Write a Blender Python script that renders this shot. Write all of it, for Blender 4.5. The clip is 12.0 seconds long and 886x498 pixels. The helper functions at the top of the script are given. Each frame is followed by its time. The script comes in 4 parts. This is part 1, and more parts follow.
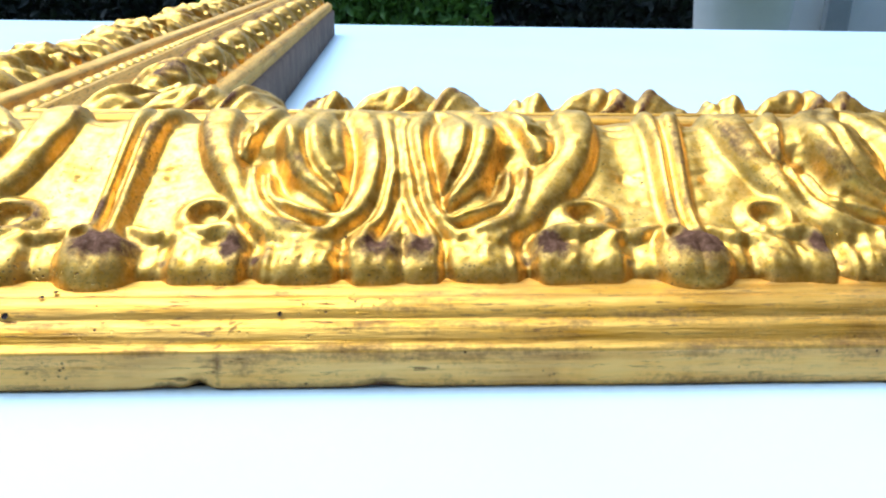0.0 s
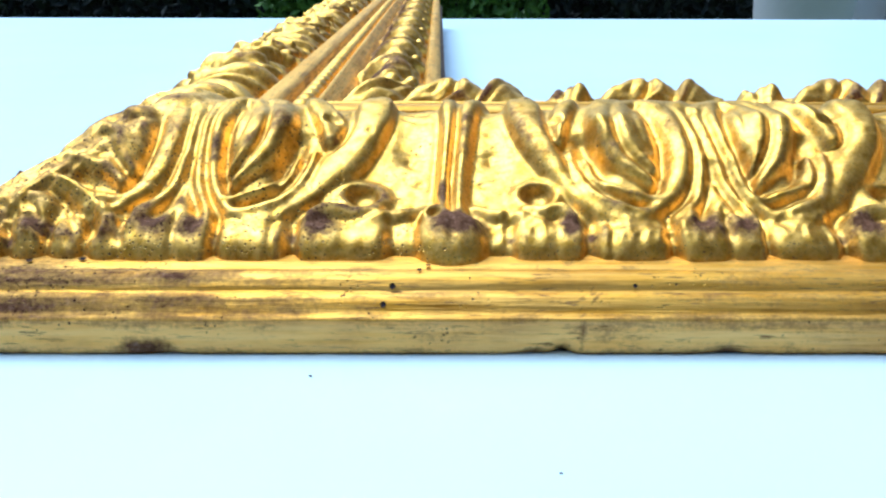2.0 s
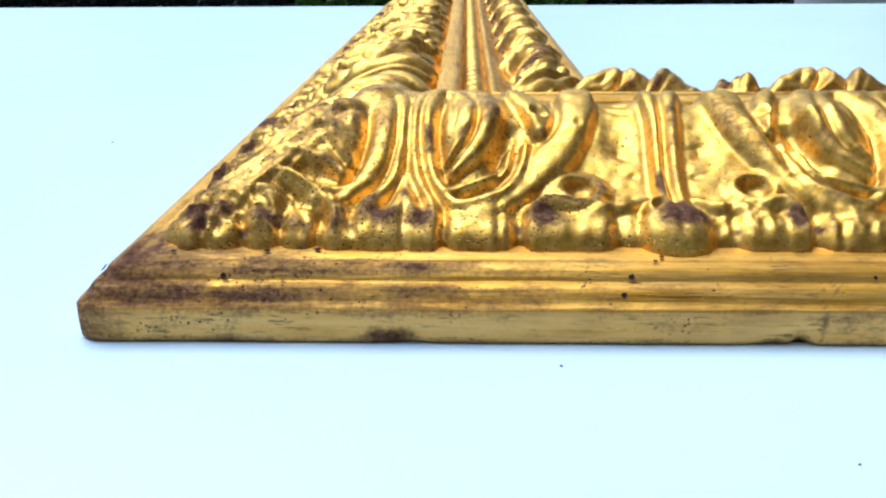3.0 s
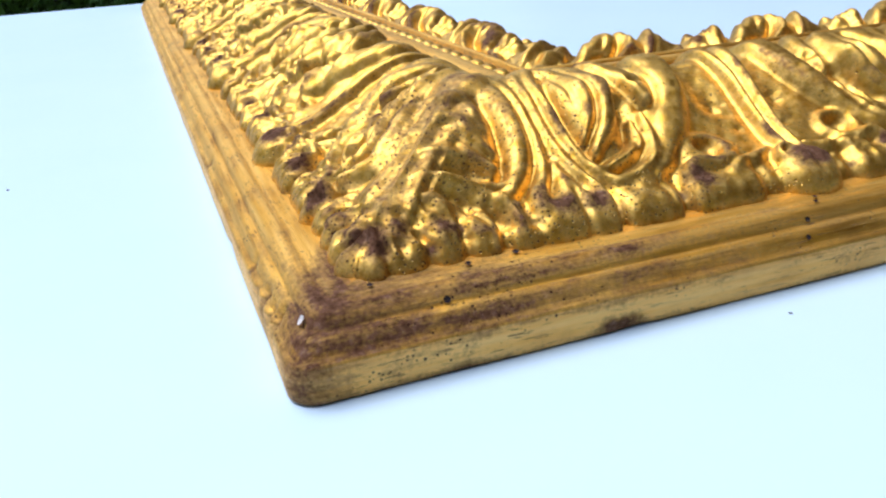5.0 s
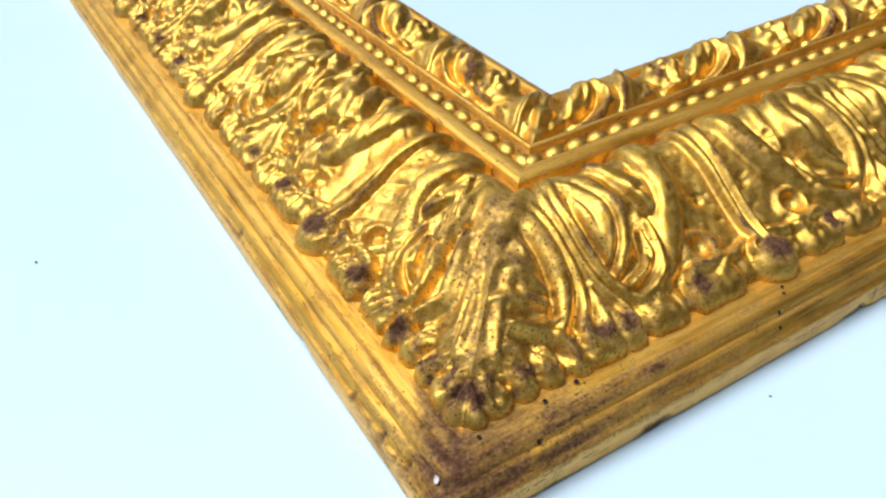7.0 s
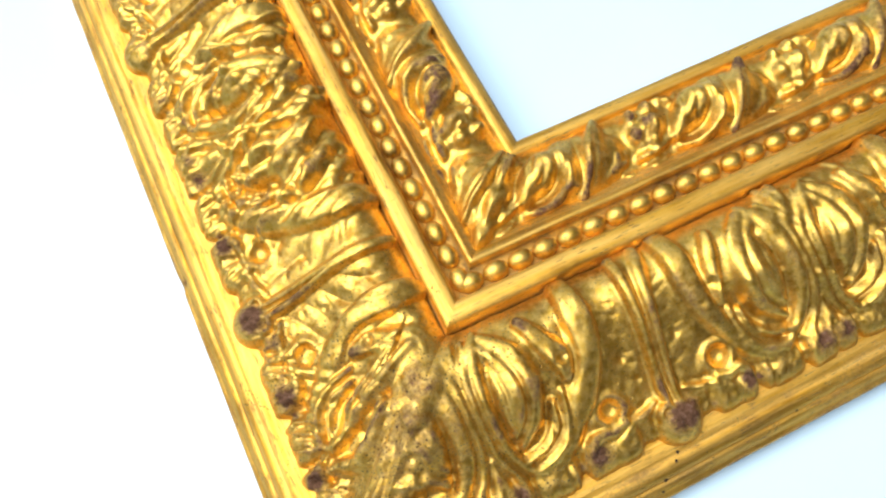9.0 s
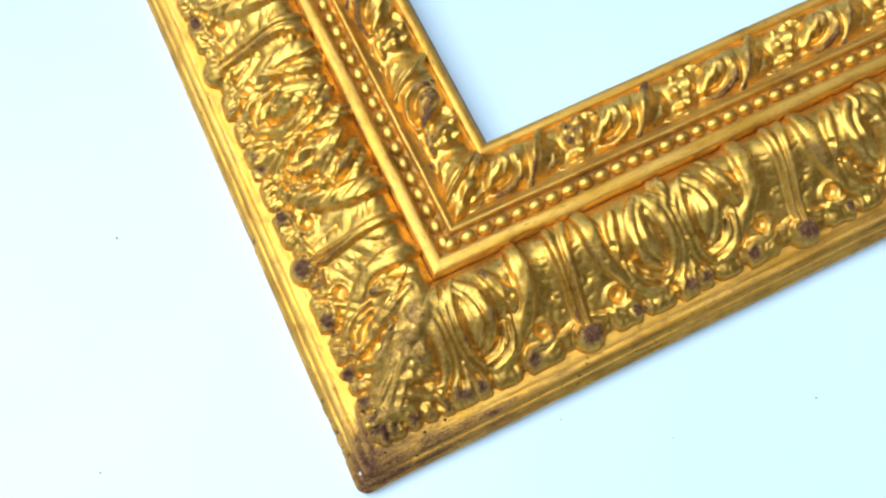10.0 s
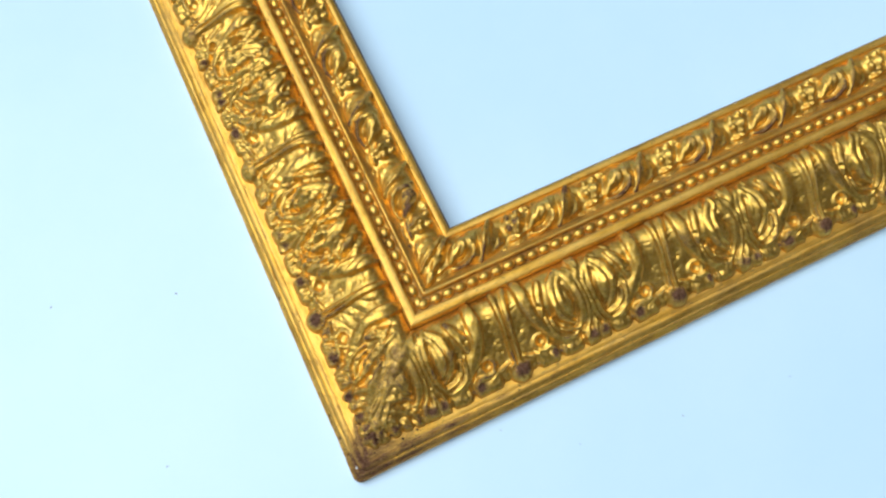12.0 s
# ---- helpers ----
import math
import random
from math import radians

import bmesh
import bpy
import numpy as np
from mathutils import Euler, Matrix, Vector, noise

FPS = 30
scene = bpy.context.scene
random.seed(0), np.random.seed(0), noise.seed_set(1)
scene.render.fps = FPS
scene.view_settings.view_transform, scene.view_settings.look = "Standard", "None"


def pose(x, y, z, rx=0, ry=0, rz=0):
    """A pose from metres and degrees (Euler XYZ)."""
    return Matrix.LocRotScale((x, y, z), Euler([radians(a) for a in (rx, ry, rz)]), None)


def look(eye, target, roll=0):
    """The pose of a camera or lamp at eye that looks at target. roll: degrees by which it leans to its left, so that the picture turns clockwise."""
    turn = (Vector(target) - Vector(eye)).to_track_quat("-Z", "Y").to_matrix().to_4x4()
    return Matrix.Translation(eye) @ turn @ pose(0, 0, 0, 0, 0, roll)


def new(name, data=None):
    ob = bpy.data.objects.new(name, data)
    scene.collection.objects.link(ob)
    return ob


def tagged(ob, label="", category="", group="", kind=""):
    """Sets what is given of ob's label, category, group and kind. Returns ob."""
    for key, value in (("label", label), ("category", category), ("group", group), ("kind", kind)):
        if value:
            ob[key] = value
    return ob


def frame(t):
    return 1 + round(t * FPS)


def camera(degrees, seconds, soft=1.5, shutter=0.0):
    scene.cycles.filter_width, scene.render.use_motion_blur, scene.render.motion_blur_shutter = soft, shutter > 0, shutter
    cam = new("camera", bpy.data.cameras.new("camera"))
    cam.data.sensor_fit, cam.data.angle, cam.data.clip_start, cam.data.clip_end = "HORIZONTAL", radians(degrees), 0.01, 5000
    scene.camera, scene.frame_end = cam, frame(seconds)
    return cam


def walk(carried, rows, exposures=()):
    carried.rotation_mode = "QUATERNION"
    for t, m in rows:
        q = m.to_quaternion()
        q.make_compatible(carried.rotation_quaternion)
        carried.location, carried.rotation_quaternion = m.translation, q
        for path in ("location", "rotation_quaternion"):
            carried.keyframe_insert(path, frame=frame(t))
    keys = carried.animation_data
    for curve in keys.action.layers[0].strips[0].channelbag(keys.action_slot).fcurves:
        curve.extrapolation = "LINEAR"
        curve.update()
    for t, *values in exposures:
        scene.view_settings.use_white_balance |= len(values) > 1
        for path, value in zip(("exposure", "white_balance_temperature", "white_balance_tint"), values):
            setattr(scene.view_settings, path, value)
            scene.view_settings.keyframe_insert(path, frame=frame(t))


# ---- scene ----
cam = camera(57.00, 12.0, 2.3)
PATH = [
    (0, (0.20694, -0.15042, 0.08517), (0.22430, 0.13105, -0.01716), 1.08),
    (0.5, (0.19043, -0.15631, 0.08726), (0.20540, 0.12541, -0.01479), 0.82),
    (1, (0.17192, -0.16111, 0.08714), (0.17948, 0.12000, -0.01736), 0.42),
    (1.5, (0.15563, -0.16459, 0.08854), (0.15941, 0.11640, -0.01646), 0.26),
    (2, (0.13848, -0.16524, 0.08685), (0.14004, 0.11585, -0.01797), 0.18),
    (2.5, (0.11807, -0.16766, 0.08687), (0.11348, 0.11250, -0.02030), -0.09),
    (3, (0.09013, -0.16751, 0.08876), (0.08176, 0.11172, -0.02062), -0.43),
    (3.5, (0.05933, -0.16631, 0.08748), (0.05709, 0.11321, -0.02143), -0.91),
    (3.7, (0.04843, -0.16535, 0.08742), (0.05424, 0.11351, -0.02303), -0.96),
    (5.3, (-0.03814, -0.12866, 0.09070), (0.07269, 0.12313, -0.02897), -3.46),
    (5.5, (-0.05029, -0.12316, 0.08992), (0.06995, 0.12346, -0.03142), -3.30),
    (6, (-0.05412, -0.11966, 0.09059), (0.07644, 0.11692, -0.03973), -3.16),
    (6.5, (-0.05318, -0.11737, 0.11153), (0.07632, 0.10756, -0.03893), -2.76),
    (7, (-0.05691, -0.10757, 0.19271), (0.06019, 0.09863, 0.00896), -2.71),
    (7.5, (-0.02971, -0.09684, 0.26019), (0.06787, 0.08486, 0.04233), -2.77),
    (7.7, (-0.02217, -0.08066, 0.27889), (0.07294, 0.08768, 0.04951), -0.61),
    (9.3, (0.04825, 0.00956, 0.32467), (0.09161, 0.10539, 0.04372), -1.42),
    (9.5, (0.04630, -0.00439, 0.37026), (0.08727, 0.08593, 0.08712), -1.38),
    (10, (0.03822, -0.02316, 0.44376), (0.07529, 0.05812, 0.15737), -1.20),
    (10.5, (0.03858, -0.01889, 0.44772), (0.07344, 0.05680, 0.15952), -0.85),
    (11, (0.04190, -0.02069, 0.50121), (0.07794, 0.05024, 0.21196), 1.32),
    (11.5, (0.04125, -0.02745, 0.56199), (0.08293, 0.04600, 0.27411), 3.99),
    (12, (0.03251, -0.03744, 0.61793), (0.07898, 0.04234, 0.33249), 4.93),
]
EXPOSURES = [
    (0.0, 1.26, 5380, 11), (1.0, 1.21, 5220, 8), (2.5, 0.96, 5420, 11), (3.7, 0.78, 5950, 22), (5.3, 0.76, 5980, 22), (7.5, 0.71, 6450, 14),
    (9.5, 1.02, 6150, 12), (10.0, 0.72, 6050, 11), (10.5, 0.58, 6230, 12), (12.0, 0.41, 6020, 10),
]
walk(cam, [(t, look(eye, target, roll)) for t, eye, target, roll in PATH], EXPOSURES)

# ---- light ----
world = bpy.data.worlds.new("sky")
scene.world = world
world.use_nodes = True
wn = world.node_tree
sky = wn.nodes.new("ShaderNodeTexSky")
sky.sky_type = "NISHITA"
sky.sun_disc = False
sky.sun_elevation = radians(67)
sky.sun_rotation = radians(-55)
wn.links.new(sky.outputs["Color"], wn.nodes["Background"].inputs["Color"])
wn.nodes["Background"].inputs["Strength"].default_value = 0.082

sun = new("sun", bpy.data.lights.new("sun", "SUN"))
sun.data.energy = 2.05
sun.data.angle = radians(50)
sun.data.color = (0.95, 0.99, 1.0)
sun.matrix_world = look((-3.2, 2.2, 9.0), (0, 0, 0))


# ---- materials ----
class Mat:
    """A small builder of node materials."""

    def __init__(self, name):
        self.m = bpy.data.materials.new(name)
        self.m.use_nodes = True
        self.t = self.m.node_tree
        self.p = self.t.nodes["Principled BSDF"]

    def node(self, kind, **props):
        n = self.t.nodes.new(kind)
        for k, v in props.items():
            n.inputs[k.replace("_", " ")].default_value = v
        return n

    def link(self, a, b):
        self.t.links.new(a, b)

    def pos(self, scale=(1, 1, 1)):
        g = self.t.nodes.new("ShaderNodeNewGeometry")
        m = self.t.nodes.new("ShaderNodeMapping")
        m.inputs["Scale"].default_value = scale
        self.link(g.outputs["Position"], m.inputs["Vector"])
        return m.outputs["Vector"]

    def noise(self, vec, scale, detail=6.0, rough=0.6, out="Fac"):
        n = self.node("ShaderNodeTexNoise", Scale=scale, Detail=detail, Roughness=rough)
        self.link(vec, n.inputs["Vector"])
        return n.outputs[out]

    def ramp(self, fac, stops):
        r = self.t.nodes.new("ShaderNodeValToRGB")
        el = r.color_ramp.elements
        while len(el) < len(stops):
            el.new(0.5)
        for e, (p, c) in zip(el, stops):
            e.position = p
            e.color = c if len(c) == 4 else (*c, 1)
        self.link(fac, r.inputs["Fac"])
        return r.outputs["Color"]

    def math(self, op, a, b=0.5, clamp=False):
        n = self.t.nodes.new("ShaderNodeMath")
        n.operation = op
        n.use_clamp = clamp
        for i, v in enumerate((a, b)):
            if isinstance(v, (int, float)):
                n.inputs[i].default_value = v
            else:
                self.link(v, n.inputs[i])
        return n.outputs[0]

    def mix(self, fac, a, b, mode="MIX"):
        n = self.t.nodes.new("ShaderNodeMix")
        n.data_type = "RGBA"
        n.blend_type = mode
        for key, v in (("Factor", fac), ("A", a), ("B", b)):
            socket = [s for s in n.inputs if s.name == key and s.enabled][0]
            if isinstance(v, tuple):
                socket.default_value = (*v, 1) if len(v) == 3 else v
            elif isinstance(v, (int, float)):
                socket.default_value = v
            else:
                self.link(v, socket)
        return [o for o in n.outputs if o.enabled][0]

    def bump(self, height, strength, distance, prior=None):
        b = self.node("ShaderNodeBump", Strength=strength, Distance=distance)
        self.link(height, b.inputs["Height"])
        if prior:
            self.link(prior, b.inputs["Normal"])
        return b.outputs["Normal"]


LEAF_TONES = ((0.36, 0.170, 0.016), (0.73, 0.405, 0.041), (0.90, 0.572, 0.098), (0.93, 0.632, 0.165))
OCHRE_TONES = ((0.50, 0.220, 0.036), (0.90, 0.475, 0.090), (0.97, 0.59, 0.16), (0.97, 0.62, 0.21))


def gilding(name, streak=(1, 1, 1), rub_gain=1.0, matt=0.0, tones=LEAF_TONES, metal=1.0):
    """Old water gilding: burnished leaf, rubbed to violet-brown bole, with dust, pores and flight holes."""
    m = Mat(name)
    v = m.pos()
    # leaf colour, patchy at two scales
    big = m.math("ADD", m.math("MULTIPLY", m.noise(v, 45, 5), 0.6), m.math("MULTIPLY", m.noise(m.pos(streak), 190, 5, 0.7), 0.4 + 0.2 * matt))
    fine = m.noise(m.pos(streak), 420, 6, 0.65)
    gold = m.ramp(big, [(0.36, tones[0]), (0.50, tones[1]), (0.70, tones[2])])
    gold = m.mix(m.ramp(fine, [(0.35, (0, 0, 0)), (0.75, (1, 1, 1))]), gold, tones[3])
    brush = m.noise(m.pos(tuple(0.7 * k for k in streak)), 1500, 4, 0.6)
    gold = m.mix(m.ramp(brush, [(0.30, (0.25 - matt,) * 3), (0.50, (0, 0, 0))]), gold, (0.36, 0.17, 0.02))
    # where it is rubbed through, and where the moulding's recesses are painted darker
    rub = m.t.nodes.new("ShaderNodeAttribute")
    rub.attribute_name = "rub"
    breakup = m.noise(m.pos(tuple(min(1.0, 4.0 * k) for k in streak)), 230, 8, 0.72)
    worn = m.math("ADD", m.math("MULTIPLY", rub.outputs["Fac"], 1.15 * rub_gain), m.math("MULTIPLY", m.math("SUBTRACT", breakup, 0.5), 1.6))
    worn = m.math("ADD", worn, m.math("MULTIPLY", m.math("SUBTRACT", m.noise(v, 800, 5, 0.7), 0.5), 0.8))
    worn = m.math("ADD", worn, m.math("MULTIPLY", m.math("SUBTRACT", m.noise(v, 42, 3), 0.5), 0.75))
    worn = m.ramp(worn, [(0.38, (0, 0, 0)), (0.62, (0.45, 0.45, 0.45)), (1.0, (1, 1, 1))])
    bole = m.ramp(m.noise(v, 600, 4), [(0.3, (0.046, 0.017, 0.009)), (0.55, (0.125, 0.055, 0.031)), (0.8, (0.25, 0.145, 0.10))])
    # scattered specks and holes
    cells = m.node("ShaderNodeTexVoronoi", Scale=330.0)
    m.link(v, cells.inputs["Vector"])
    far = m.t.nodes.new("ShaderNodeVectorMath")
    far.operation = "LENGTH"
    m.link(v, far.inputs[0])
    corner = m.ramp(far.outputs["Value"], [(0.05, (1, 1, 1)), (0.17, (0, 0, 0))])
    some = m.math("ADD", m.noise(v, 60, 2), m.math("MULTIPLY", corner, 0.19 - 1.4 * matt))
    some = m.ramp(some, [(0.60, (0, 0, 0)), (0.66, (1, 1, 1))])
    dot = m.ramp(cells.outputs["Distance"], [(0.085, (1, 1, 1)), (0.13, (0, 0, 0))])
    speck = m.math("MULTIPLY", dot, some)
    tiny = m.node("ShaderNodeTexVoronoi", Scale=760.0)
    m.link(v, tiny.inputs["Vector"])
    pin = m.ramp(tiny.outputs["Distance"], [(0.18, (1, 1, 1)), (0.27, (0, 0, 0))])
    dusty = m.math("ADD", m.noise(v, 95, 3), m.math("MULTIPLY", corner, 0.36 - 2.6 * matt))
    speck = m.math("MAXIMUM", speck, m.math("MULTIPLY", pin, m.ramp(dusty, [(0.62, (0, 0, 0)), (0.70, (0.8, 0.8, 0.8))])))
    thin = m.noise(m.pos(tuple(min(1.0, 2.6 * k) for k in streak)), 1250, 4, 0.6)
    scratch = m.math("MULTIPLY", m.ramp(thin, [(0.58 - 0.1 * matt, (0, 0, 0)), (0.66 - 0.1 * matt, (1, 1, 1))]), m.ramp(m.noise(v, 70, 4), [(0.38, (0.12, 0.12, 0.12)), (0.60, (1, 1, 1))]))
    worn = m.math("MAXIMUM", worn, m.math("MULTIPLY", scratch, 0.8))
    colour = m.mix(m.math("MULTIPLY", worn, 0.97), gold, bole)
    colour = m.mix(speck, colour, (0.045, 0.016, 0.008))
    m.link(colour, m.p.inputs["Base Color"])
    m.link(m.math("MULTIPLY", m.math("SUBTRACT", 1.0, m.math("MULTIPLY", m.math("MAXIMUM", worn, speck), 0.85)), metal), m.p.inputs["Metallic"])
    rough = m.math("ADD", m.math("MULTIPLY", fine, 0.22), 0.35 + 0.9 * matt)
    rough = m.math("ADD", rough, m.math("MULTIPLY", worn, 0.30), True)
    m.link(rough, m.p.inputs["Roughness"])
    m.link(m.math("SUBTRACT", 0.5, m.math("MULTIPLY", worn, 0.38)), m.p.inputs["Specular IOR Level"])
    n = m.bump(fine, 0.15, 0.0005)
    n = m.bump(m.noise(v, 900, 4), 0.09, 0.0004, n)
    n = m.bump(brush, 0.16 + 3.0 * matt, 0.0004, n)
    n = m.bump(m.noise(v, 130, 4), 0.06, 0.0010, n)
    if matt:
        n = m.bump(m.noise(m.pos(streak), 330, 5, 0.7), 0.30, 0.0011, n)
    n = m.bump(m.math("SUBTRACT", 1.0, speck), 0.6, 0.0008, n)
    m.link(n, m.p.inputs["Normal"])
    return m.m


def plain(name, low, high, scale, rough=0.6, bump=0.2, size=0.002, metal=0.0):
    m = Mat(name)
    v = m.pos()
    f = m.noise(v, scale, 8, 0.65)
    c = m.ramp(f, [(0.3, low), (0.7, high)])
    m.link(c, m.p.inputs["Base Color"])
    m.p.inputs["Roughness"].default_value = rough
    m.p.inputs["Metallic"].default_value = metal
    m.link(m.bump(f, bump, size), m.p.inputs["Normal"])
    return m.m


GOLD_CARVED = gilding("gilded_carving")
AMBER_TONES = ((0.34, 0.140, 0.010), (0.72, 0.365, 0.030), (0.88, 0.53, 0.085), (0.92, 0.60, 0.15))
GOLD_X = gilding("gilded_moulding", (0.05, 1, 1), 1.0, 0.10, AMBER_TONES)
GOLD_Y = gilding("gilded_moulding_side", (1, 0.05, 1), 1.0, 0.10, AMBER_TONES)
OCHRE_X = gilding("ochre_rail_side", (0.05, 1, 1), 1.0, 0.10, OCHRE_TONES, 0.42)
OCHRE_Y = gilding("ochre_rail_flank", (1, 0.05, 1), 1.0, 0.10, OCHRE_TONES, 0.42)
RAW_WOOD = plain("old_raw_wood", (0.10, 0.06, 0.04), (0.23, 0.16, 0.11), 60, 0.8, 0.4, 0.001)


def table_paint():
    m = Mat("white_tabletop")
    v = m.pos()
    c = m.ramp(m.noise(v, 5, 4), [(0.3, (0.61, 0.81, 0.90)), (0.7, (0.65, 0.84, 0.93))])
    c = m.mix(m.ramp(m.noise(v, 800, 3), [(0.73, (0, 0, 0)), (0.80, (0.25, 0.25, 0.25))]), c, (0.55, 0.55, 0.55))
    m.link(c, m.p.inputs["Base Color"])
    m.link(m.math("ADD", m.math("MULTIPLY", m.noise(v, 14, 5), 0.12), 0.30), m.p.inputs["Roughness"])
    return m.m


WHITE_TOP = table_paint()
LEAF = plain("hedge_leaf", (0.06, 0.15, 0.015), (0.16, 0.32, 0.05), 30, 0.5, 0.2, 0.01)
# hedge leaves: the shade they stand in is put into the colour
SHADED_LEAF = plain("shaded_hedge_leaf", (0.006, 0.012, 0.006), (0.012, 0.022, 0.010), 30, 0.6, 0.2, 0.01)
GRASS = plain("lawn_grass", (0.04, 0.06, 0.016), (0.09, 0.12, 0.035), 3, 0.9, 0.5, 0.03)
RENDER_WALL = plain("pale_wall_render", (0.78, 0.77, 0.73), (0.86, 0.85, 0.82), 4, 0.85, 0.3, 0.004)
SHUTTER = plain("grey_shutter_paint", (0.30, 0.32, 0.32), (0.40, 0.42, 0.42), 6, 0.6, 0.2, 0.003)
DUST = plain("dark_crumb", (0.03, 0.03, 0.04), (0.10, 0.09, 0.09), 900, 0.9, 0.3, 0.0004)


# ---- geometry helpers ----
def mesh_from(name, verts, faces, material, smooth=True, rub=None):
    me = bpy.data.meshes.new(name)
    me.from_pydata([tuple(map(float, v)) for v in verts], [], [tuple(map(int, f)) for f in faces])
    me.materials.append(material)
    if smooth:
        me.polygons.foreach_set("use_smooth", [True] * len(me.polygons))
    if rub is not None:
        a = me.attributes.new("rub", "FLOAT", "POINT")
        a.data.foreach_set("value", np.asarray(rub, dtype=np.float32))
    me.update()
    return me


def child(name, mesh, parent, label=""):
    ob = new(name, mesh)
    ob.parent = parent
    return tagged(ob, label)


def from_bm(name, bm, material, smooth=False):
    me = bpy.data.meshes.new(name)
    bm.to_mesh(me)
    bm.free()
    me.materials.append(material)
    if smooth:
        me.polygons.foreach_set("use_smooth", [True] * len(me.polygons))
    return me


def box_mesh(name, size, material, bevel=0.003, segments=2):
    bm = bmesh.new()
    bmesh.ops.create_cube(bm, size=1)
    bmesh.ops.scale(bm, vec=size, verts=bm.verts)
    if bevel:
        bmesh.ops.bevel(bm, geom=bm.edges[:], offset=bevel, segments=segments, profile=0.6, affect="EDGES")
    return from_bm(name, bm, material)


def grid_faces(rows, cols, flip=False):
    i, j = np.meshgrid(np.arange(rows - 1), np.arange(cols - 1), indexing="ij")
    a = (i * cols + j).ravel()
    q = np.stack([a, a + 1, a + cols + 1, a + cols], 1)
    return q[:, ::-1] if flip else q


def spline(points, n=28):
    """Points along a smooth curve through a few control points."""
    p = np.array(points, float)
    p = np.vstack([2 * p[0] - p[1], p, 2 * p[-1] - p[-2]])
    out = []
    m = len(p) - 3
    for k in range(m):
        a, b, c, d = p[k : k + 4]
        for t in np.linspace(0, 1, max(2, n // m), endpoint=k == m - 1):
            out.append(0.5 * (2 * b + (c - a) * t + (2 * a - 5 * b + 4 * c - d) * t**2 + (3 * b - a - 3 * c + d) * t**3))
    return np.array(out)


def near(S, A, line):
    """Signed distance of every point (S, A) to a polyline (left of it is plus), and how far along it, 0 to 1."""
    best = np.full(S.shape, 1e9)
    along = np.zeros(S.shape)
    side = np.ones(S.shape)
    n = len(line) - 1
    for k in range(n):
        (x0, y0), (x1, y1) = line[k], line[k + 1]
        dx, dy = x1 - x0, y1 - y0
        t = np.clip(((S - x0) * dx + (A - y0) * dy) / (dx * dx + dy * dy + 1e-12), 0, 1)
        d = np.hypot(S - x0 - t * dx, A - y0 - t * dy)
        better = d < best
        best = np.where(better, d, best)
        along = np.where(better, (k + t) / n, along)
        side = np.where(better, np.sign(dx * (A - y0) - dy * (S - x0)), side)
    return best, along, side


